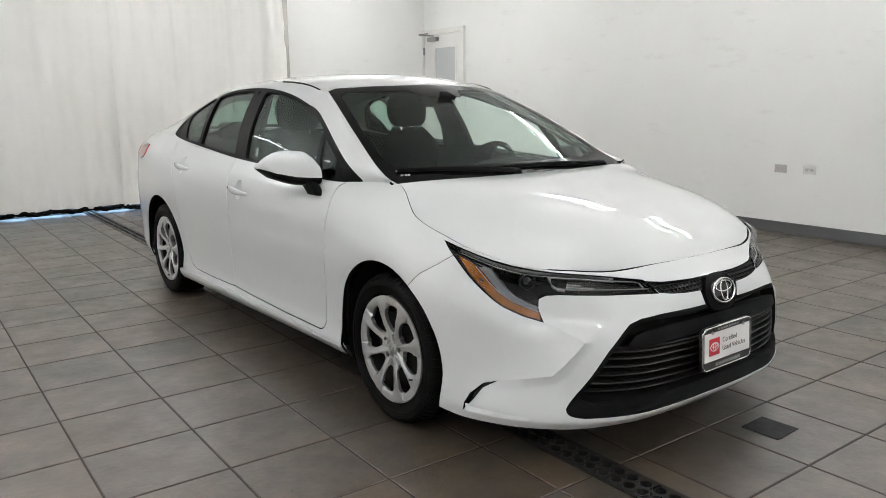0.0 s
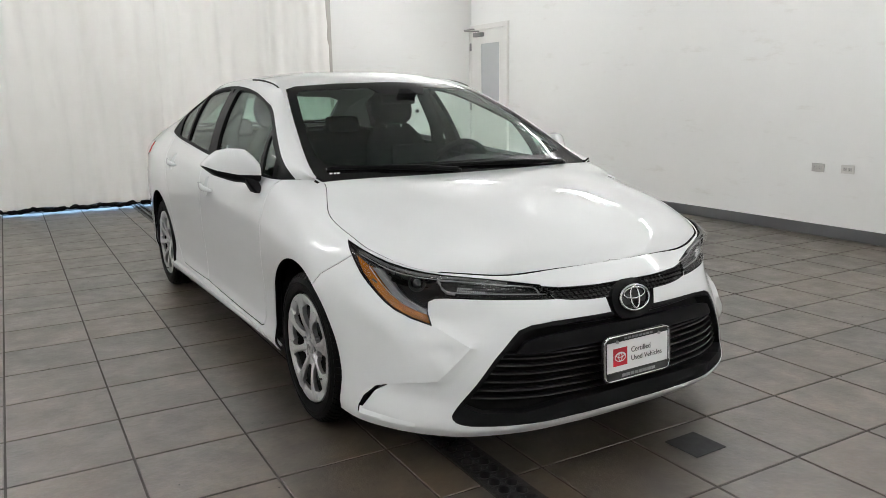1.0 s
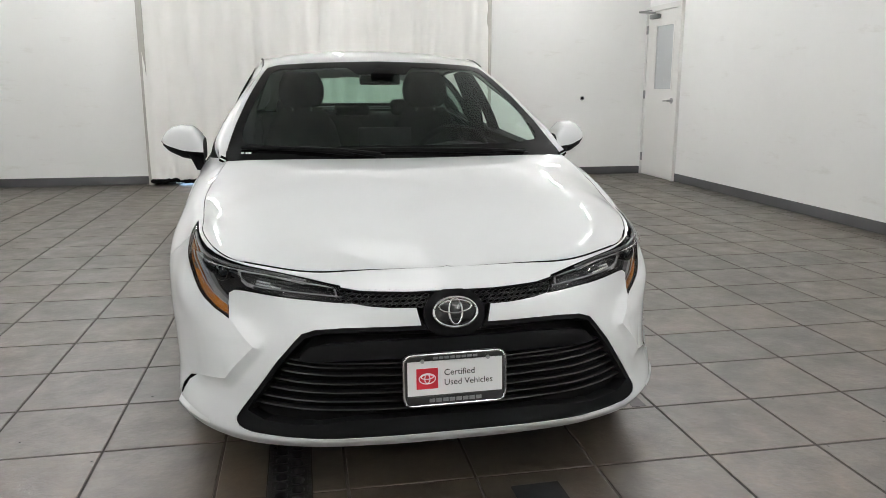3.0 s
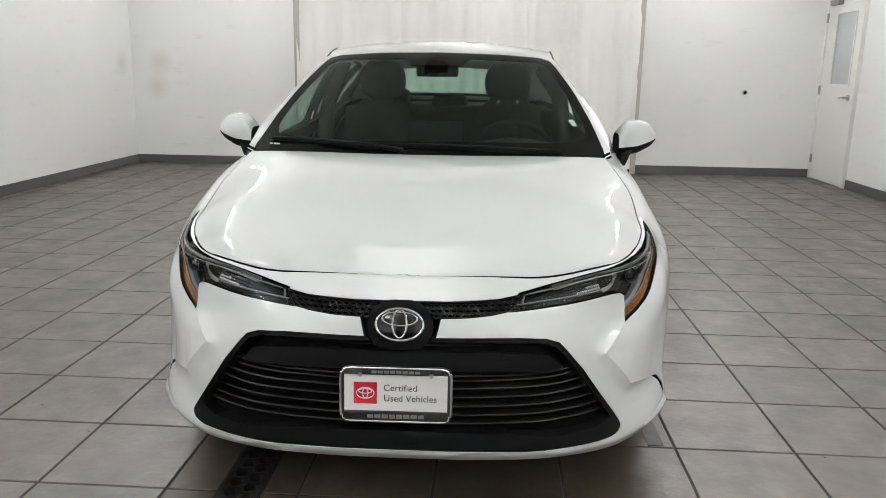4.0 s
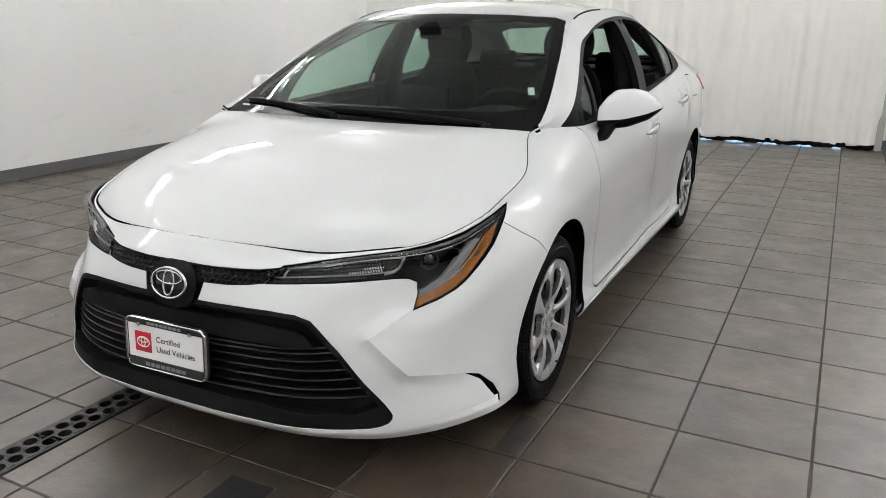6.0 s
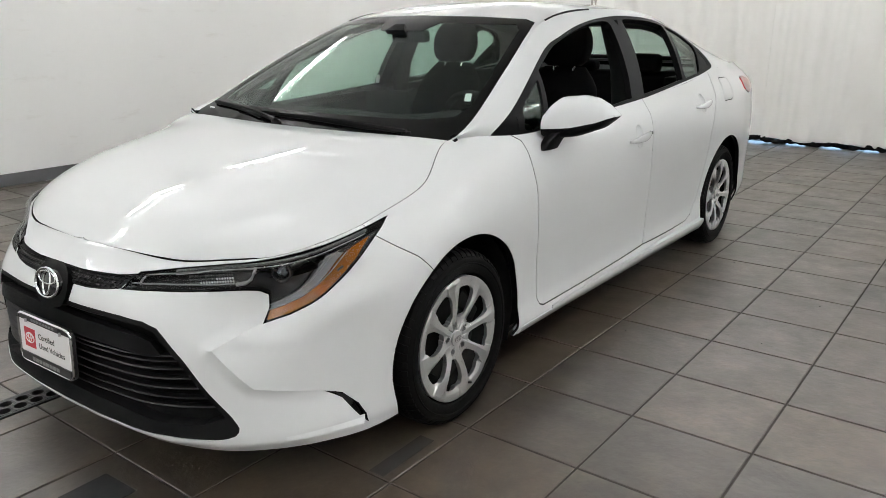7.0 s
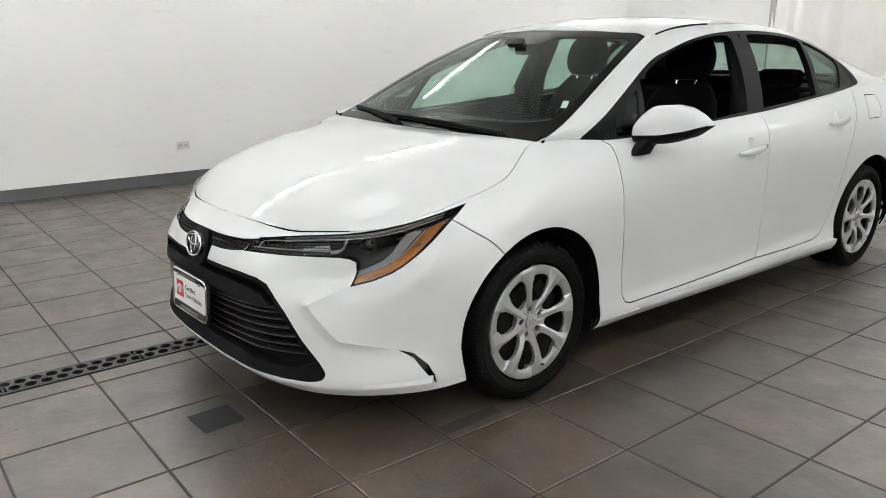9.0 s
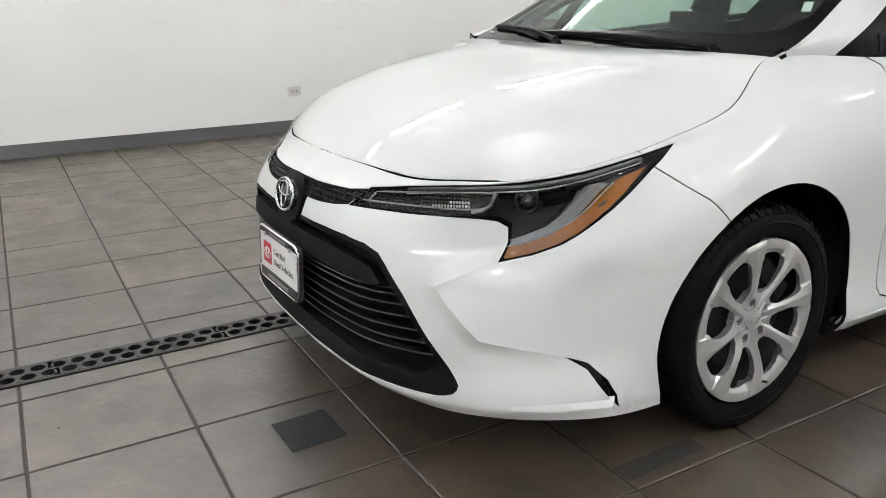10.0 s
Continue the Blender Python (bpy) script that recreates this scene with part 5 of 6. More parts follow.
def door_mirror(s):
    root = new("door_mirror")
    root.parent = CAR
    root["label"] = "white door mirror with black underside"
    cap, low = bmesh.new(), bmesh.new()
    n, m = 28, 36
    rings = []
    for i in range(n + 1):
        t = i / n
        x = .828 + .206 * t
        y0, y1 = .560 + .165 * t ** 1.5, .735 + .080 * t
        zc = float(np.interp(t, [0, .45, .8, 1], [.950, .955, .972, .990]))
        up = float(np.interp(t, [0, .10, .23, .50, .70, .86, .95, 1], [1.010, 1.040, 1.064, 1.068, 1.058, 1.034, 1.012, .994])) - zc
        down = float(np.interp(t, [0, .2, .5, .8, .95, 1], [.034, .040, .037, .027, .012, .002]))
        if t > .96:
            y0 = y0 + (y1 - y0) * .35
        ring = []
        for k in range(m):
            a = 2 * math.pi * k / m
            c, q = math.cos(a), math.sin(a)
            c, q = math.copysign(abs(c) ** .55, c), math.copysign(abs(q) ** .72, q)
            ring.append(Vector((x * s, (y0 + y1) / 2 + (y1 - y0) / 2 * c, zc - .011 + q * (up if q > 0 else down))))
        rings.append(ring)

    def surface(bm, pick):
        made = {}

        def vert(i, k):
            if (i, k) not in made:
                made[(i, k)] = bm.verts.new(rings[i][k])
            return made[(i, k)]
        for i in range(n):
            for k in range(m):
                j = (k + 1) % m
                if pick(i, k):
                    bm.faces.new((vert(i, k), vert(i, j), vert(i + 1, j), vert(i + 1, k)))
        if bm is cap:
            bm.faces.new([bm.verts.new(v) for v in rings[n]])
        bmesh.ops.recalc_face_normals(bm, faces=bm.faces[:])

    upper = lambda i, k: k < m // 2
    surface(cap, upper)
    surface(low, lambda i, k: not upper(i, k))
    inner = bmesh.new()
    inner.faces.new([inner.verts.new(v) for v in rings[0]])
    join(low, inner)
    part("mirror_cap", cap, PAINT, root, smooth=50)
    part("mirror_base", low, PLASTIC, root, "black mirror underside", smooth=50)
    gl = lathe([(0, 0.0), (0, 1.0), (.004, 1.0)], 40, "Y", m=Matrix.Diagonal((.078, 1, .047, 1)))
    ob = part("mirror_glass", gl, CHROME, root, "mirror glass")
    ob.matrix_basis = pose(.925 * s, .766, .990, 0, 0, 22 * s)
    foot = bmesh.new()
    pts = [(.840, .600, .862), (.853, .610, .895), (.866, .628, .925), (.876, .648, .930), (.884, .655, .940)]
    rings2 = []
    for (x, y, z), (wx, wy) in zip(pts, ((.022, .056), (.026, .052), (.030, .052), (.036, .058), (.042, .062))):
        rings2.append([foot.verts.new(((x + wx * math.copysign(abs(math.cos(a)) ** .6, math.cos(a))) * s, y + wy * math.copysign(abs(math.sin(a)) ** .6, math.sin(a)), z)) for a in (2 * math.pi * k / 20 for k in range(20))])
    for a, b in zip(rings2, rings2[1:]):
        for k in range(20):
            j = (k + 1) % 20
            foot.faces.new((a[k], a[j], b[j], b[k]))
    foot.faces.new(rings2[0])
    foot.faces.new(rings2[-1])
    bmesh.ops.recalc_face_normals(foot, faces=foot.faces[:])
    part("mirror_foot", foot, PLASTIC, root, smooth=45)
    return root


door_mirror(1)
door_mirror(-1)


def door_handle(key, s, parent, lock):
    y, z = HANDLES[key]
    p = skin_at(y, z, SIDE, IN_SIDE)
    x = p.x
    cup = CUPS[key].copy()
    if s < 0:
        cup.transform(Matrix.Diagonal((-1, 1, 1, 1)))
        bmesh.ops.reverse_faces(cup, faces=cup.faces[:])
    part("handle_cup", cup, PAINT, parent, smooth=80)
    bm = bmesh.new()
    rings = []
    for k in range(25):
        t = k / 24
        yy = y - .118 + .236 * t
        zz = z - .012 + .018 * t
        sk = skin_at(yy, zz, SIDE, IN_SIDE).x
        out = .004 + .028 * math.sin(math.pi * min(1, max(0, t))) ** .55
        hh = .0165 * (math.sin(math.pi * (0.06 + .88 * t)) ** .45) * (0.85 + .35 * (1 - abs(2 * t - 1.2)))
        rings.append([bm.verts.new(((sk + out - .006 + .0075 * math.cos(a)) * s, yy, zz + hh * math.sin(a))) for a in (2 * math.pi * i / 14 for i in range(14))])
    for a, b in zip(rings, rings[1:]):
        for i in range(14):
            j = (i + 1) % 14
            bm.faces.new((a[i], a[j], b[j], b[i]))
    bm.faces.new(rings[0])
    bm.faces.new(rings[-1])
    bmesh.ops.recalc_face_normals(bm, faces=bm.faces[:])
    part("handle_bar", bm, PAINT, parent, smooth=60)
    if lock:
        part("lock_button", box((x + .019) * s - .001, (x + .019) * s + .001, y + .098, y + .104, z, z + .014), GLOSSBLACK, parent)


for (obs, key) in ((fdoor, "front_door"), (rdoor, "rear_door")):
    for ob, s in zip(obs, (1, -1)):
        door_handle(key, s, ob, key == "front_door")

# ---- wheels ----


OPENING = [(.072, 0), (.075, -.0105), (.088, -.0195), (.112, -.0275), (.138, -.0360), (.162, -.0425), (.174, -.0420), (.181, -.0330), (.183, -.012), (.181, .012), (.175, .032), (.162, .0430), (.140, .0420), (.114, .0335), (.090, .0230), (.075, .0115)]


def spoke_cover():
    """The wheel cover's outer face: eight facetted spokes, outwards along +x."""
    n_t, n_r = 8 * 34, 36
    g = []
    for i in range(n_r + 1):
        r = .004 + (.2165 - .004) * i / n_r
        row = []
        for k in range(n_t + 1):
            a = 2 * math.pi * k / n_t
            u = (((k / n_t * 8 + .5) % 1.0) - 0.5) * 2 * math.pi * r / 8
            hw = .0115 + .024 * max(0, (r - .05) / .166)
            top_h = float(np.interp(r, [0, .03, .06, .10, .14, .18, .208, .2165], [-.014, -.014, -.009, .002, .008, .009, .006, .001]))
            drop = float(np.interp(r, [0, .045, .08, .14, .178, .190, .208, .2165], [0, 0, .010, .019, .018, .009, .005, .0]))
            crest = hw * (.42 - 2.6 * (r - .1))
            slope = .0085 * min(1, r / .09) * (1 - .75 * min(1, max(0, (r - .175) / .03)))
            if abs(u) < hw:
                q = (u - crest) / (hw - crest) if u > crest else (crest - u) / (hw + crest)
                h = top_h - slope * q
            else:
                f = min(1.0, (abs(u) - hw) / .004)
                h = top_h - slope - (drop - slope) * f if drop > slope else top_h - drop
            row.append((.102 + h, r * math.cos(a), r * math.sin(a)))
        g.append(row)
    return g


def make_wheel():
    w = new("wheel")
    w["label"] = "eight-spoke silver cover on a black tyre"
    tyre = new("tyre")
    tyre.parent = w
    prof = [(-.098, .2165), (-.104, .226), (-.110, .252), (-.108, .280), (-.096, .301), (-.080, .3095), (-.060, .3135), (-.056, .3065), (-.048, .3065), (-.044, .3145), (-.018, .3155), (-.014, .308), (-.006, .308), (-.002, .316),
            (.002, .316), (.006, .308), (.014, .308), (.018, .3155), (.044, .3145), (.048, .3065), (.056, .3065), (.060, .3135), (.080, .3095), (.096, .301), (.1085, .280), (.1105, .252), (.106, .231), (.1045, .2275), (.098, .2235), (.084, .2190)]
    prof = [(x, .22 + (r - .22) * .86 if r > .22 else r) for x, r in prof]
    part("tyre_body", lathe(prof, 96, "X"), RUBBER, tyre, smooth=35)
    nb = 66
    for s in (-1, 1):
        blocks = bmesh.new()
        for k in range(nb):
            a0 = 2 * math.pi * (k + .10) / nb
            a1 = 2 * math.pi * (k + .80) / nb
            ring = []
            for x, r in ((.060, .3013), (.081, .2983), (.0955, .2918), (.1045, .2811)):
                ring.append([(x * s, (r + .0022) * math.cos(a), (r + .0022) * math.sin(a)) for a in (a0 + .04 * (x - .06) / .05 * s, a1 + .04 * (x - .06) / .05 * s)])
            vs = [[blocks.verts.new(q) for q in pair] for pair in ring]
            lo = [[blocks.verts.new((q[0], q[1] * .985, q[2] * .985)) for q in pair] for pair in ring]
            for i in range(3):
                blocks.faces.new((vs[i][0], vs[i][1], vs[i + 1][1], vs[i + 1][0]))
                blocks.faces.new((vs[i][0], vs[i + 1][0], lo[i + 1][0], lo[i][0]))
                blocks.faces.new((vs[i][1], lo[i][1], lo[i + 1][1], vs[i + 1][1]))
            blocks.faces.new((vs[3][0], vs[3][1], lo[3][1], lo[3][0]))
        bmesh.ops.recalc_face_normals(blocks, faces=blocks.faces[:])
        tagged(part("tread", blocks, RUBBER, tyre, "moulded shoulder tread"), kind="stuff")
    part("sidewall_ring", lathe([(.1095, .256), (.1118, .258), (.1118, .261), (.1093, .263)], 96, "X"), RUBBER, tyre, smooth=True)
    part("steel_rim", lathe([(.085, .2155), (.05, .205), (.02, .190), (.02, .09), (.045, .08), (.045, 0.0)], 64, "X"), DARKMETAL, w, "dark steel wheel", smooth=40)
    caliper = box(.025, .075, .095, .150, -.07, .07, .012)
    caliper.transform(pose(0, 0, 0, 35))
    part("caliper", caliper, DARKMETAL, w, smooth=40)
    part("brake_disc", lathe([(.046, .06), (.060, .062), (.060, .140), (.048, .140)], 64, "X"), DARKMETAL, w, smooth=40)
    cover = Skin(spoke_cover(), sharp=13)
    for k in range(8):
        o = []
        for r, d in OPENING:
            a = 2 * math.pi * (k + .5) / 8 + d / r
            o.append((r * math.cos(a), r * math.sin(a)))
        knife(cover.bm, o, SIDE)
        bmesh.ops.delete(cover.bm, geom=within(cover.bm, o, SIDE), context="FACES")
    for k in range(5):
        a = 2 * math.pi * k / 5 + .3
        o = [(.050 * math.cos(a) + .0115 * math.cos(t), .050 * math.sin(a) + .0115 * math.sin(t)) for t in (2 * math.pi * i / 10 for i in range(10))]
        knife(cover.bm, o, SIDE)
        bmesh.ops.delete(cover.bm, geom=within(cover.bm, o, SIDE), context="FACES")
    shaped("wheel_cover", cover.bm, cover, ALLOY, w, 0.020, label="silver spoked wheel cover")
    for k in range(5):
        a = 2 * math.pi * k / 5 + .3
        part("wheel_nut", lathe([(.076, 0.0), (.076, .007), (.05, .009)], 6, "X", m=pose(0, .053 * math.cos(a), .053 * math.sin(a))), DARKMETAL, w)
    cap = lathe([(.097, 0.0), (.0965, .020), (.094, .027), (.078, .029)], 40, "X")
    part("hub_cap", cap, ALLOY, w, smooth=True)
    for a, b, cz in ((.0165, .0115, 0), (.005, .0105, 0), (.0125, .0048, .004)):
        pts = [(.0972, a * math.cos(2 * math.pi * k / 28), cz + b * math.sin(2 * math.pi * k / 28)) for k in range(29)]
        part("hub_oval", tube(pts, .0012, 6), STEEL, w, smooth=True)
    part("valve", tube([(.09, .010, -.186), (.122, .012, -.176)], .004, 8), BLACKPRINT, w)
    return w


first_wheel = make_wheel()
first_wheel.parent = CAR
first_wheel.matrix_basis = pose(.757, 0, .3025, 10, 0, 0)
for m in (pose(.763, 2.715, .3025, 37, 0, 0), pose(-.757, 0, .3025, 61, 0, 180), pose(-.763, 2.715, .3025, 5, 0, 180)):
    copy_thing(first_wheel, m)

for s in (-1, 1):
    for yc, zc, r in ((.012, .302, .372), (2.726, .310, .368)):
        bm = bmesh.new()
        n = 40
        prof = [(.828, r - .002), (.80, r), (.55, r + .004), (.50, r - .02), (.48, .05)]
        rows = []
        for k in range(n + 1):
            a = math.radians(-22) + math.radians(224) * k / n
            rows.append([bm.verts.new((x * s, yc + q * math.cos(a), zc + q * math.sin(a))) for x, q in prof])
        for a, b in zip(rows, rows[1:]):
            for i in range(len(prof) - 1):
                bm.faces.new((a[i], a[i + 1], b[i + 1], b[i]))
        part("wheel_arch_liner", bm, INNERDARK, CAR, "black wheel arch liner", smooth=50)
under = box(-.80, .80, .40, 2.32, .194, .215, .008)
box(-.46, .46, -.78, 3.45, .172, .20, .01, under)
box(-.58, .58, -.70, -.36, .174, .198, .01, under)
box(-.70, .70, 3.06, 3.5, .21, .24, .01, under)
part("underbody", under, INNERDARK, CAR, "black underbody shields")
part("engine_bay", box(-.46, .46, -.66, -.40, .20, .58, .03), INNERDARK, CAR)
part("bulkhead", box(-.74, .74, .40, .46, .20, .88, .02), INNERDARK, CAR)
for yy in (0, 2.7):
    part("axle", tube([(-.70, yy, .30), (.70, yy, .30)], .03, 10), DARKMETAL, CAR)

# ---- cowl and wipers ----


def on_glass(x, z, lift):
    p = skin_at(abs(x), z, which=top)
    n = top.normal(p)
    return Vector((math.copysign(p.x, x) + 0, p.y, p.z)) + Vector((math.copysign(abs(n.x), x), n.y, n.z)) * lift


cowl = bmesh.new()
rows = []
for k in range(-30, 31):
    x = .676 * k / 30
    a = skin_at(abs(x), .946, which=top)
    h = float(np.interp(abs(x), [0, .4, .6, .66, .70], [.088, .103, .128, .142, .152]))
    rows.append([cowl.verts.new(q) for q in ((x, h + .055, .900), (x, h - .012, .918), (x, h + .02, .927), (x, a.y + .02, a.z - .006))])
for a, b in zip(rows, rows[1:]):
    for i in range(3):
        cowl.faces.new((a[i], b[i], b[i + 1], a[i + 1]))
part("cowl", cowl, PLASTIC, CAR, "black plastic cowl panel", smooth=30)



def wiper(x0, z0, x1, z1, pivot):
    root = new("wiper")
    root.parent = CAR
    root["label"] = "black windscreen wiper at rest"
    pts = [on_glass(x0 + (x1 - x0) * k / 16, z0 + (z1 - z0) * k / 16 + .008 * math.sin(math.pi * k / 16), .008) for k in range(17)]
    part("wiper_blade", tube(pts, [.004] + [.0075] * 15 + [.004], 8, flat=1.3), PLASTIC, root, smooth=True)
    mid = pts[8]
    arm = [on_glass(pivot[0], pivot[1], .012), on_glass((pivot[0] + mid.x) / 2, (pivot[1] + z0) / 2 + .002, .016), mid + Vector((0, -.004, .006))]
    part("wiper_arm", tube(arm, [.011, .008, .006], 8), PLASTIC_MATTE, root, smooth=True)
    part("wiper_boss", lathe([(0, 0.0), (.003, .016), (-.02, .02)], 16, "Z", m=Matrix.Translation(on_glass(pivot[0], pivot[1], .010))), PLASTIC, root, smooth=True)


wiper(-.645, .974, -.200, .952, (-.09, .945))
wiper(-.300, .964, .400, .948, (.53, .942))

# ---- interior ----
cabin = new("interior")
cabin.parent = CAR
cabin["label"] = "dark cloth interior"
shaped("headliner", inner_roof, top, LINER, cabin, 0.002, -0.035, mirror="join")
shaped("pillar_trim", inner_trim, side, GREYTRIM, cabin, 0.002, -0.028, mirror="join")
for b in door_inner:
    both("door_card", b, wall, DASH, cabin, depth=0.01, lift=-0.075)
part("cabin_floor", box(-.74, .74, .45, 2.75, .21, .27, .02), DASH, cabin)
tunnel = box(-.11, .11, .60, 1.75, .27, .58, .03)
part("console", tunnel, DASH, cabin, smooth=40)
dash = bmesh.new()
rows = []
for k in range(-20, 21):
    x = .70 * k / 20
    bump = .035 * math.exp(-((x - .37) / .17) ** 2)
    rows.append([dash.verts.new(q) for q in ((x, .20, .925), (x, .36, .935), (x, .56, .940 + bump * .6), (x, .70, .930 + bump), (x, .745, .895 + bump * .7), (x, .73, .75), (x, .66, .55), (x, .50, .45))])
for a, b in zip(rows, rows[1:]):
    for i in range(7):
        dash.faces.new((a[i], a[i + 1], b[i + 1], b[i]))
part("dashboard", dash, DASH, cabin, smooth=45)
part("screen", box(-.125, .125, .655, .68, .930, 1.035, .008), DASH, cabin, "upright display seen from behind", smooth=40)
wheel = bmesh.new()
tube([(.185 * math.cos(2 * math.pi * k / 40), .185 * math.sin(2 * math.pi * k / 40), 0) for k in range(41)], .015, 10, wheel)
for a in (0, math.pi, -math.pi / 2):
    tube([(.05 * math.cos(a), .05 * math.sin(a), -.02), (.18 * math.cos(a), .18 * math.sin(a), 0)], .016, 8, wheel, flat=.5)
join(wheel, lathe([(-.05, .06), (-.01, .07), (.0, .05), (.0, 0.0)], 24, "Z"))
ob = part("steering_wheel", wheel, DASH, cabin, smooth=50)
ob.matrix_basis = pose(.37, .86, .865, -62, 0, 0)


def cushion(x0, x1, y0, y1, z0, z1, r=0.05, lean=0.0):
    bm = box(x0, x1, y0, y1, z0, z1, min(r, (y1 - y0) * .45, (z1 - z0) * .45, (x1 - x0) * .45), seg=5)
    for v in bm.verts:
        v.co.y += (v.co.z - z0) * lean
    return bm


def seat(x, y):
    root = new("front_seat")
    root["label"] = "dark cloth seat with headrest"
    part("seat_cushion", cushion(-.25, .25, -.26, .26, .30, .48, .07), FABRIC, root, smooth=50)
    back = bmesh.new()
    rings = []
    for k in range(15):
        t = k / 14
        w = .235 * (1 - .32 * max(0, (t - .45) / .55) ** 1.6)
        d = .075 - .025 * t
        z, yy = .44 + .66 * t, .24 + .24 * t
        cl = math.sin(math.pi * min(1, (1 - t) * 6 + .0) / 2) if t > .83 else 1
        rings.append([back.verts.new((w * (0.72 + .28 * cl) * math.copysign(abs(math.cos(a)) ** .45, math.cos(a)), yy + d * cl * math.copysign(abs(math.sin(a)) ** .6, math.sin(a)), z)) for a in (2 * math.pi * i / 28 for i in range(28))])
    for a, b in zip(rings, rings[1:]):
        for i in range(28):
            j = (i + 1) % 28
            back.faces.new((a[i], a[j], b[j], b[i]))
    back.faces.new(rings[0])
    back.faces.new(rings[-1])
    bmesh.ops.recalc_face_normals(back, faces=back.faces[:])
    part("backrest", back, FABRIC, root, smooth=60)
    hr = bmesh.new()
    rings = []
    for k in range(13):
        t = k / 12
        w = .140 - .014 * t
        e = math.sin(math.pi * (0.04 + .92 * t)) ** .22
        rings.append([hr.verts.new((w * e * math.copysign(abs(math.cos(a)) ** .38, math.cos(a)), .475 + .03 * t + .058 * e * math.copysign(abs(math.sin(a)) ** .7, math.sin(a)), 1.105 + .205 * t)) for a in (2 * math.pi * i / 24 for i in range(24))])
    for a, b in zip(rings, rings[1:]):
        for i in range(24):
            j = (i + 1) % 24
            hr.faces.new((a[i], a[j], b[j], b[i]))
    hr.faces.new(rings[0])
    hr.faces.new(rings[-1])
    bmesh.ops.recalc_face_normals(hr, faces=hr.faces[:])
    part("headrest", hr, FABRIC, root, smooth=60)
    for sx in (-1, 1):
        part("headrest_post", tube([(sx * .055, .46, 1.04), (sx * .055, .475, 1.13)], .007, 8), CHROME, root, smooth=True)
    root.parent = CAR
    root.matrix_basis = pose(x, y, 0)
    return root


first_seat = seat(.365, 1.14)
copy_thing(first_seat, pose(-.365, 1.20, 0))
rear = new("rear_bench")
rear.parent = cabin
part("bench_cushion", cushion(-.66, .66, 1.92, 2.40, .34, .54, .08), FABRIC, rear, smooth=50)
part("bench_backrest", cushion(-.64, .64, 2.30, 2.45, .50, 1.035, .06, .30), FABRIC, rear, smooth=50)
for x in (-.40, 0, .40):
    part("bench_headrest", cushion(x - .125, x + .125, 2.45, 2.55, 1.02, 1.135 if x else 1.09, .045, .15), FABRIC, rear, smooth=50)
part("parcel_shelf", box(-.62, .62, 2.50, 3.10, 1.0, 1.03, .01), DASH, cabin)
part("rear_side_trim", box(-.70, -.62, 2.30, 3.1, .3, 1.02, .02), DASH, cabin)
part("rear_side_trim", box(.62, .70, 2.30, 3.1, .3, 1.02, .02), DASH, cabin)
for s in (-1, 1):
    part("b_pillar_trim", tube([(.70 * s, 1.585, .85), (.665 * s, 1.60, 1.10), (.585 * s, 1.63, 1.31)], [.05, .045, .045], 10, flat=.6), DASH, cabin, smooth=True)
mir = cushion(-.10, .10, .815, .850, 1.232, 1.285, .016)
part("rear_view_mirror", mir, PLASTIC, cabin, smooth=50)
pod = prism([(-.055, 0), (.055, 0), (.025, .045), (-.025, .045)], .022, pose(0, .735, 1.268, 36, 0, 0), bevel=.004)
part("camera_pod", pod, PLASTIC, cabin, smooth=40)
st = box(-.012, .012, -.0005, .0005, -.022, .022)
ob = part("inspection_sticker", st, WHITEPRINT, cabin, "small white printed sticker")
p = on_glass(.602, 1.062, -.010)
ob.matrix_basis = pose(p.x, p.y, p.z, -56, 0, 25)
lab = part("window_label", box(-.001, .001, -.013, .013, -.022, .022), WHITEPRINT, cabin, "small white window label")
lab.matrix_basis = pose(-.738, 1.445, 1.005, 0, 14, 0)
for s in (-1, 1):
    ys = np.linspace(1.04, 1.42, 12)
    rx = hermite([q[1] for q in G_RAIL], [q[0] for q in G_RAIL], ys)[:, 0]
    rz = hermite([q[1] for q in G_RAIL], [q[2] for q in G_RAIL], ys)[:, 0]
    part("roof_moulding", tube([(float(a) * s, float(b), float(c) - .0005) for a, b, c in zip(rx, ys, rz)], .0042, 8), PLASTIC, CAR, "black roof moulding", smooth=True)
for i, (dx, dz, w) in enumerate(((0, .022, .010), (.014, .022, .008), (.026, .023, .010), (0, .006, .012), (.016, .006, .009), (.029, .006, .012))):
    a = on_glass(-.640 + dx, .955 + dz, .001)
    part("chalk_mark", box(a.x - w / 2, a.x + w / 2, a.y - .003, a.y, a.z - .003, a.z + .0035), WHITEPRINT, CAR, "white hand-written glass mark")
# ---- crumbs and grit lying on the tiles ----
grit = bmesh.new()
rnd = random.Random(21)
for k in range(150):
    gx, gy = rnd.uniform(-4.0, 3.6), rnd.uniform(-2.6, 6.0)
    if abs(gx) < 0.95 and gy > -1.0:
        continue
    b = bmesh.new()
    bmesh.ops.create_icosphere(b, subdivisions=1, radius=1.0)
    r = rnd.uniform(.0018, .0052)
    b.transform(pose(gx, gy, .0012, 0, 0, rnd.uniform(0, 180)) @ Matrix.Diagonal((r * rnd.uniform(.8, 2.2), r, .0016, 1)))
    join(grit, b)
crumbs = mesh_object("grit", grit, BLACKPRINT)
tagged(crumbs, "scattered dark crumbs and grit on the tiles", "debris", kind="stuff")

# ---- floor tiles, the nearest as pieces of their own ----
S, OX, OY = 0.4075, -1.535, 0.817
GAP = 0.0046
floor = thing("floor", "brown-grey slate-look square tiles with dark joints", "floor", kind="structure")


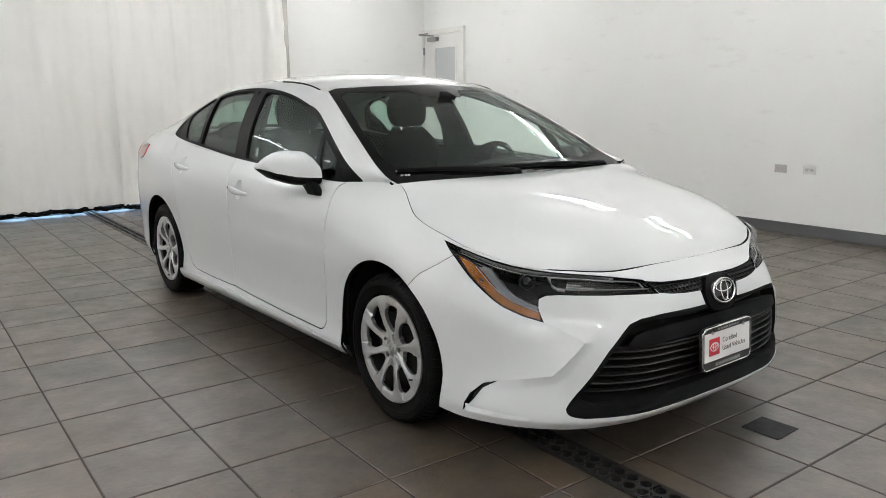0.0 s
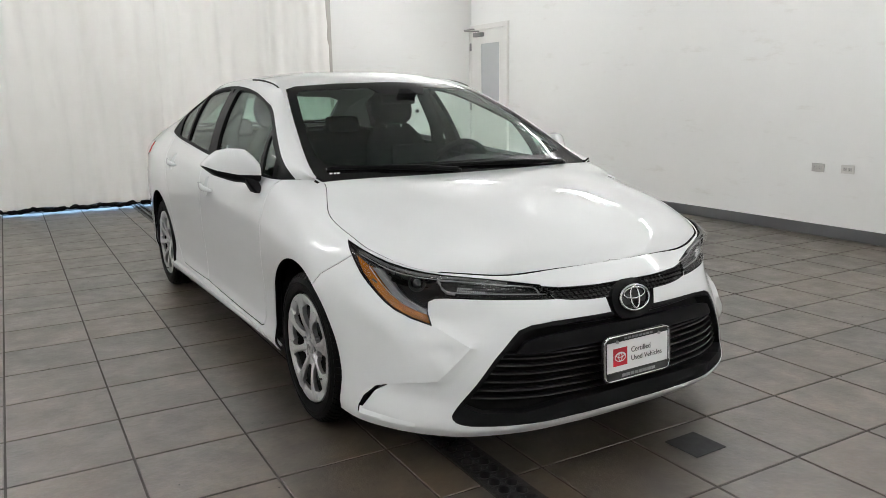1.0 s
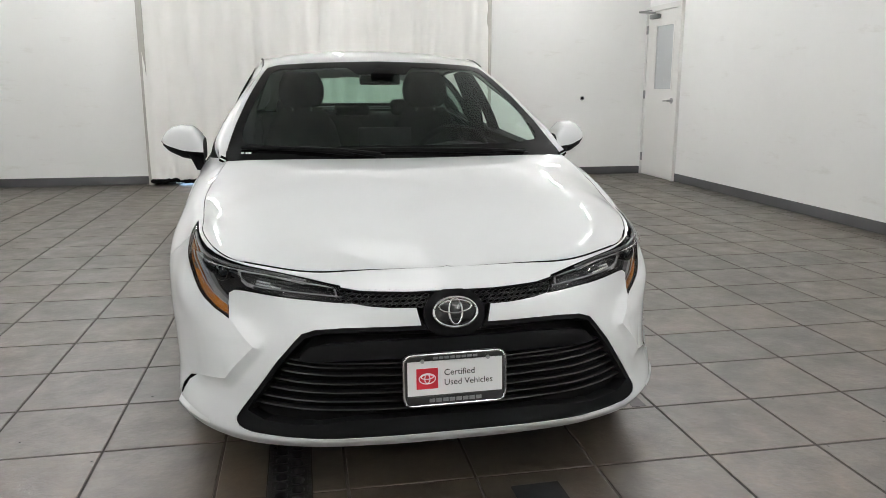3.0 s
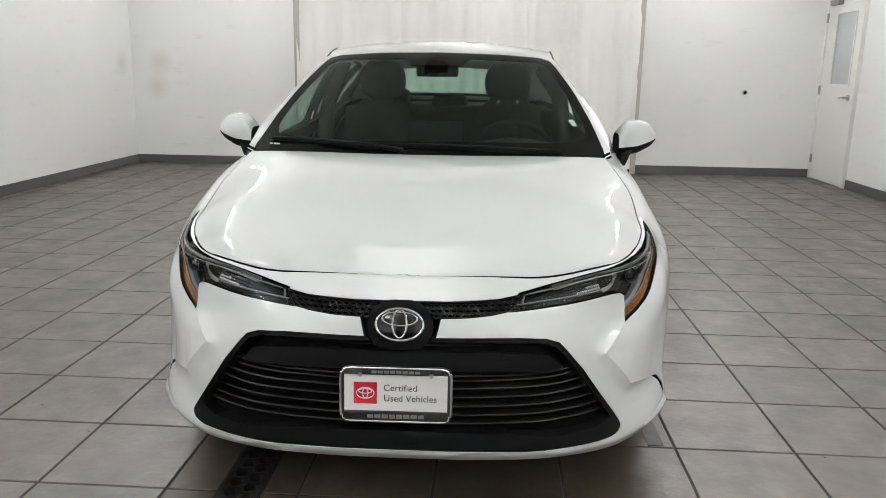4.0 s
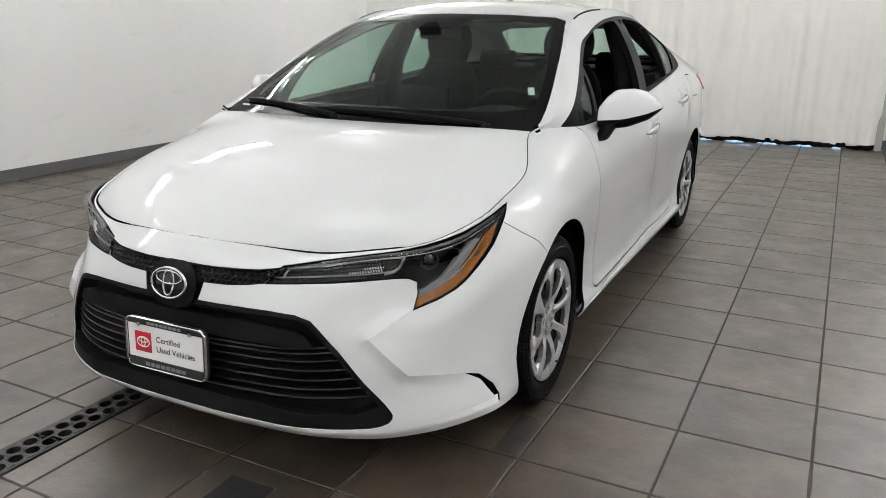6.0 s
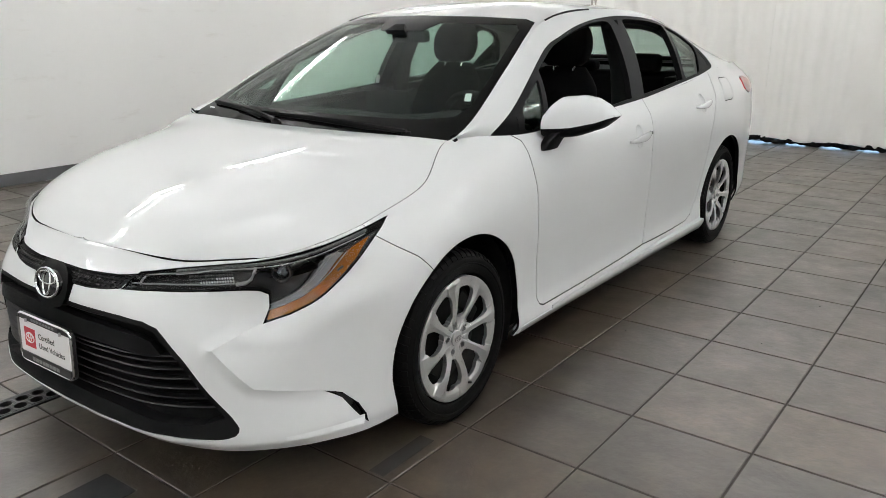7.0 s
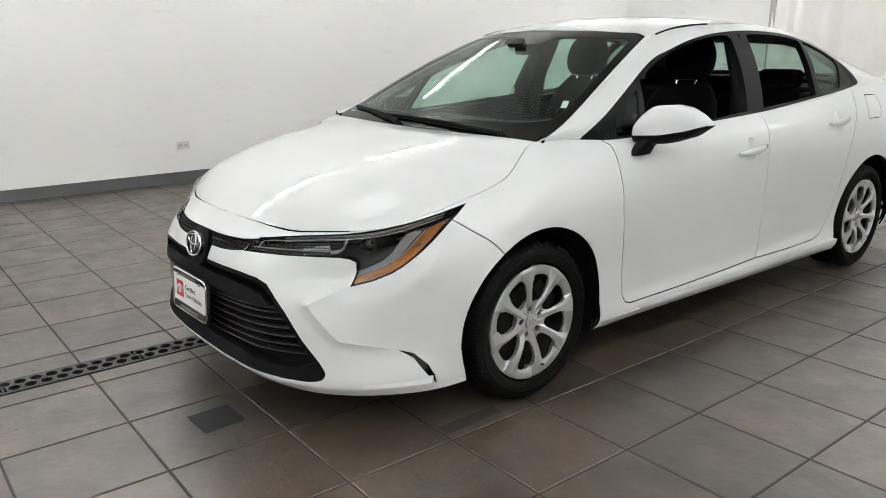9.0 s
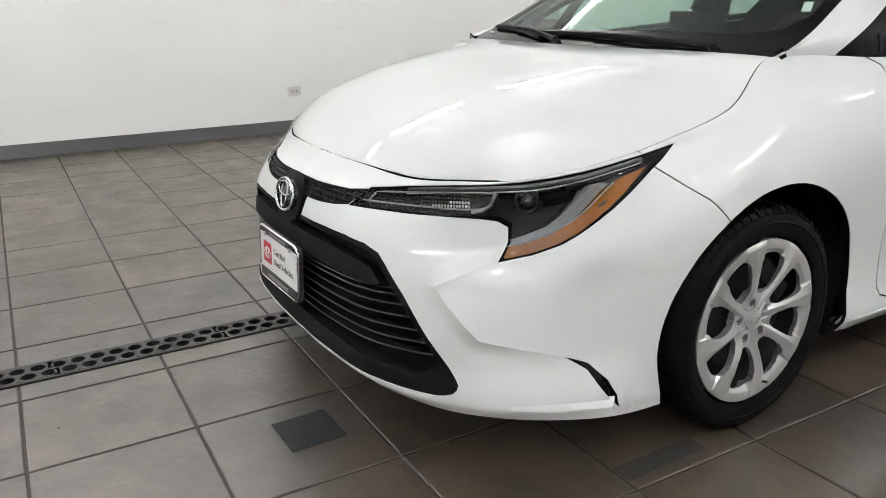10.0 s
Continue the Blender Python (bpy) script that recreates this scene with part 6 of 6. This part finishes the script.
def tile_mesh(w, d, bm=None, cx=0.0, cy=0.0, z=0.0):
    b = bmesh.new()
    hw, hd, c = w / 2 - GAP, d / 2 - GAP, 0.0018
    low = [b.verts.new((cx + x * hw, cy + y * hd, -0.006)) for x, y in ((-1, -1), (1, -1), (1, 1), (-1, 1))]
    mid = [b.verts.new((cx + x * hw, cy + y * hd, z - 0.0012)) for x, y in ((-1, -1), (1, -1), (1, 1), (-1, 1))]
    top = [b.verts.new((cx + x * (hw - c), cy + y * (hd - c), z)) for x, y in ((-1, -1), (1, -1), (1, 1), (-1, 1))]
    b.faces.new(top)
    for k in range(4):
        j = (k + 1) % 4
        b.faces.new((low[k], low[j], mid[j], mid[k]))
        b.faces.new((mid[k], mid[j], top[j], top[k]))
    return join(bm, b)


def mesh_of(bm, name):
    me = bpy.data.meshes.new(name)
    bm.to_mesh(me)
    bm.free()
    me.materials.append(TILE)
    return me


full = mesh_of(tile_mesh(S, S), "tile")
cut_a = mesh_of(tile_mesh(DX0 - (OX + 2 * S), S), "tile")
cut_b = mesh_of(tile_mesh(OX + 3 * S - DX1, S), "tile")
far = bmesh.new()
for i in range(-8, 15):
    for j in range(-18, 16):
        cx, cy = OX + (i + 0.5) * S, OY + (j + 0.5) * S
        x0, x1, y0, y1 = max(cx - S / 2, X0), min(cx + S / 2, X1), max(cy - S / 2, Y0), min(cy + S / 2, Y1)
        if x1 - x0 < 0.02 or y1 - y0 < 0.02:
            continue
        near = -5 <= i <= 11 and -6 <= j <= 9
        if i == 2:
            for me, xa, xb in ((cut_a, OX + 2 * S, DX0), (cut_b, DX1, OX + 3 * S)):
                if near:
                    t = new("tile", me)
                    t.parent, t.location = floor, ((xa + xb) / 2, cy, 0)
                else:
                    tile_mesh(xb - xa, y1 - y0, far, (xa + xb) / 2, (y0 + y1) / 2)
        elif near:
            t = new("tile", full)
            t.parent, t.location = floor, (cx, cy, 0)
            t.rotation_euler = (0, 0, math.pi / 2 * ((i * 7 + j * 3) % 4))
        else:
            tile_mesh(x1 - x0, y1 - y0, far, (x0 + x1) / 2, (y0 + y1) / 2)
rest = mesh_object("far_tiles", far, TILE, floor)
tagged(rest, kind="stuff")
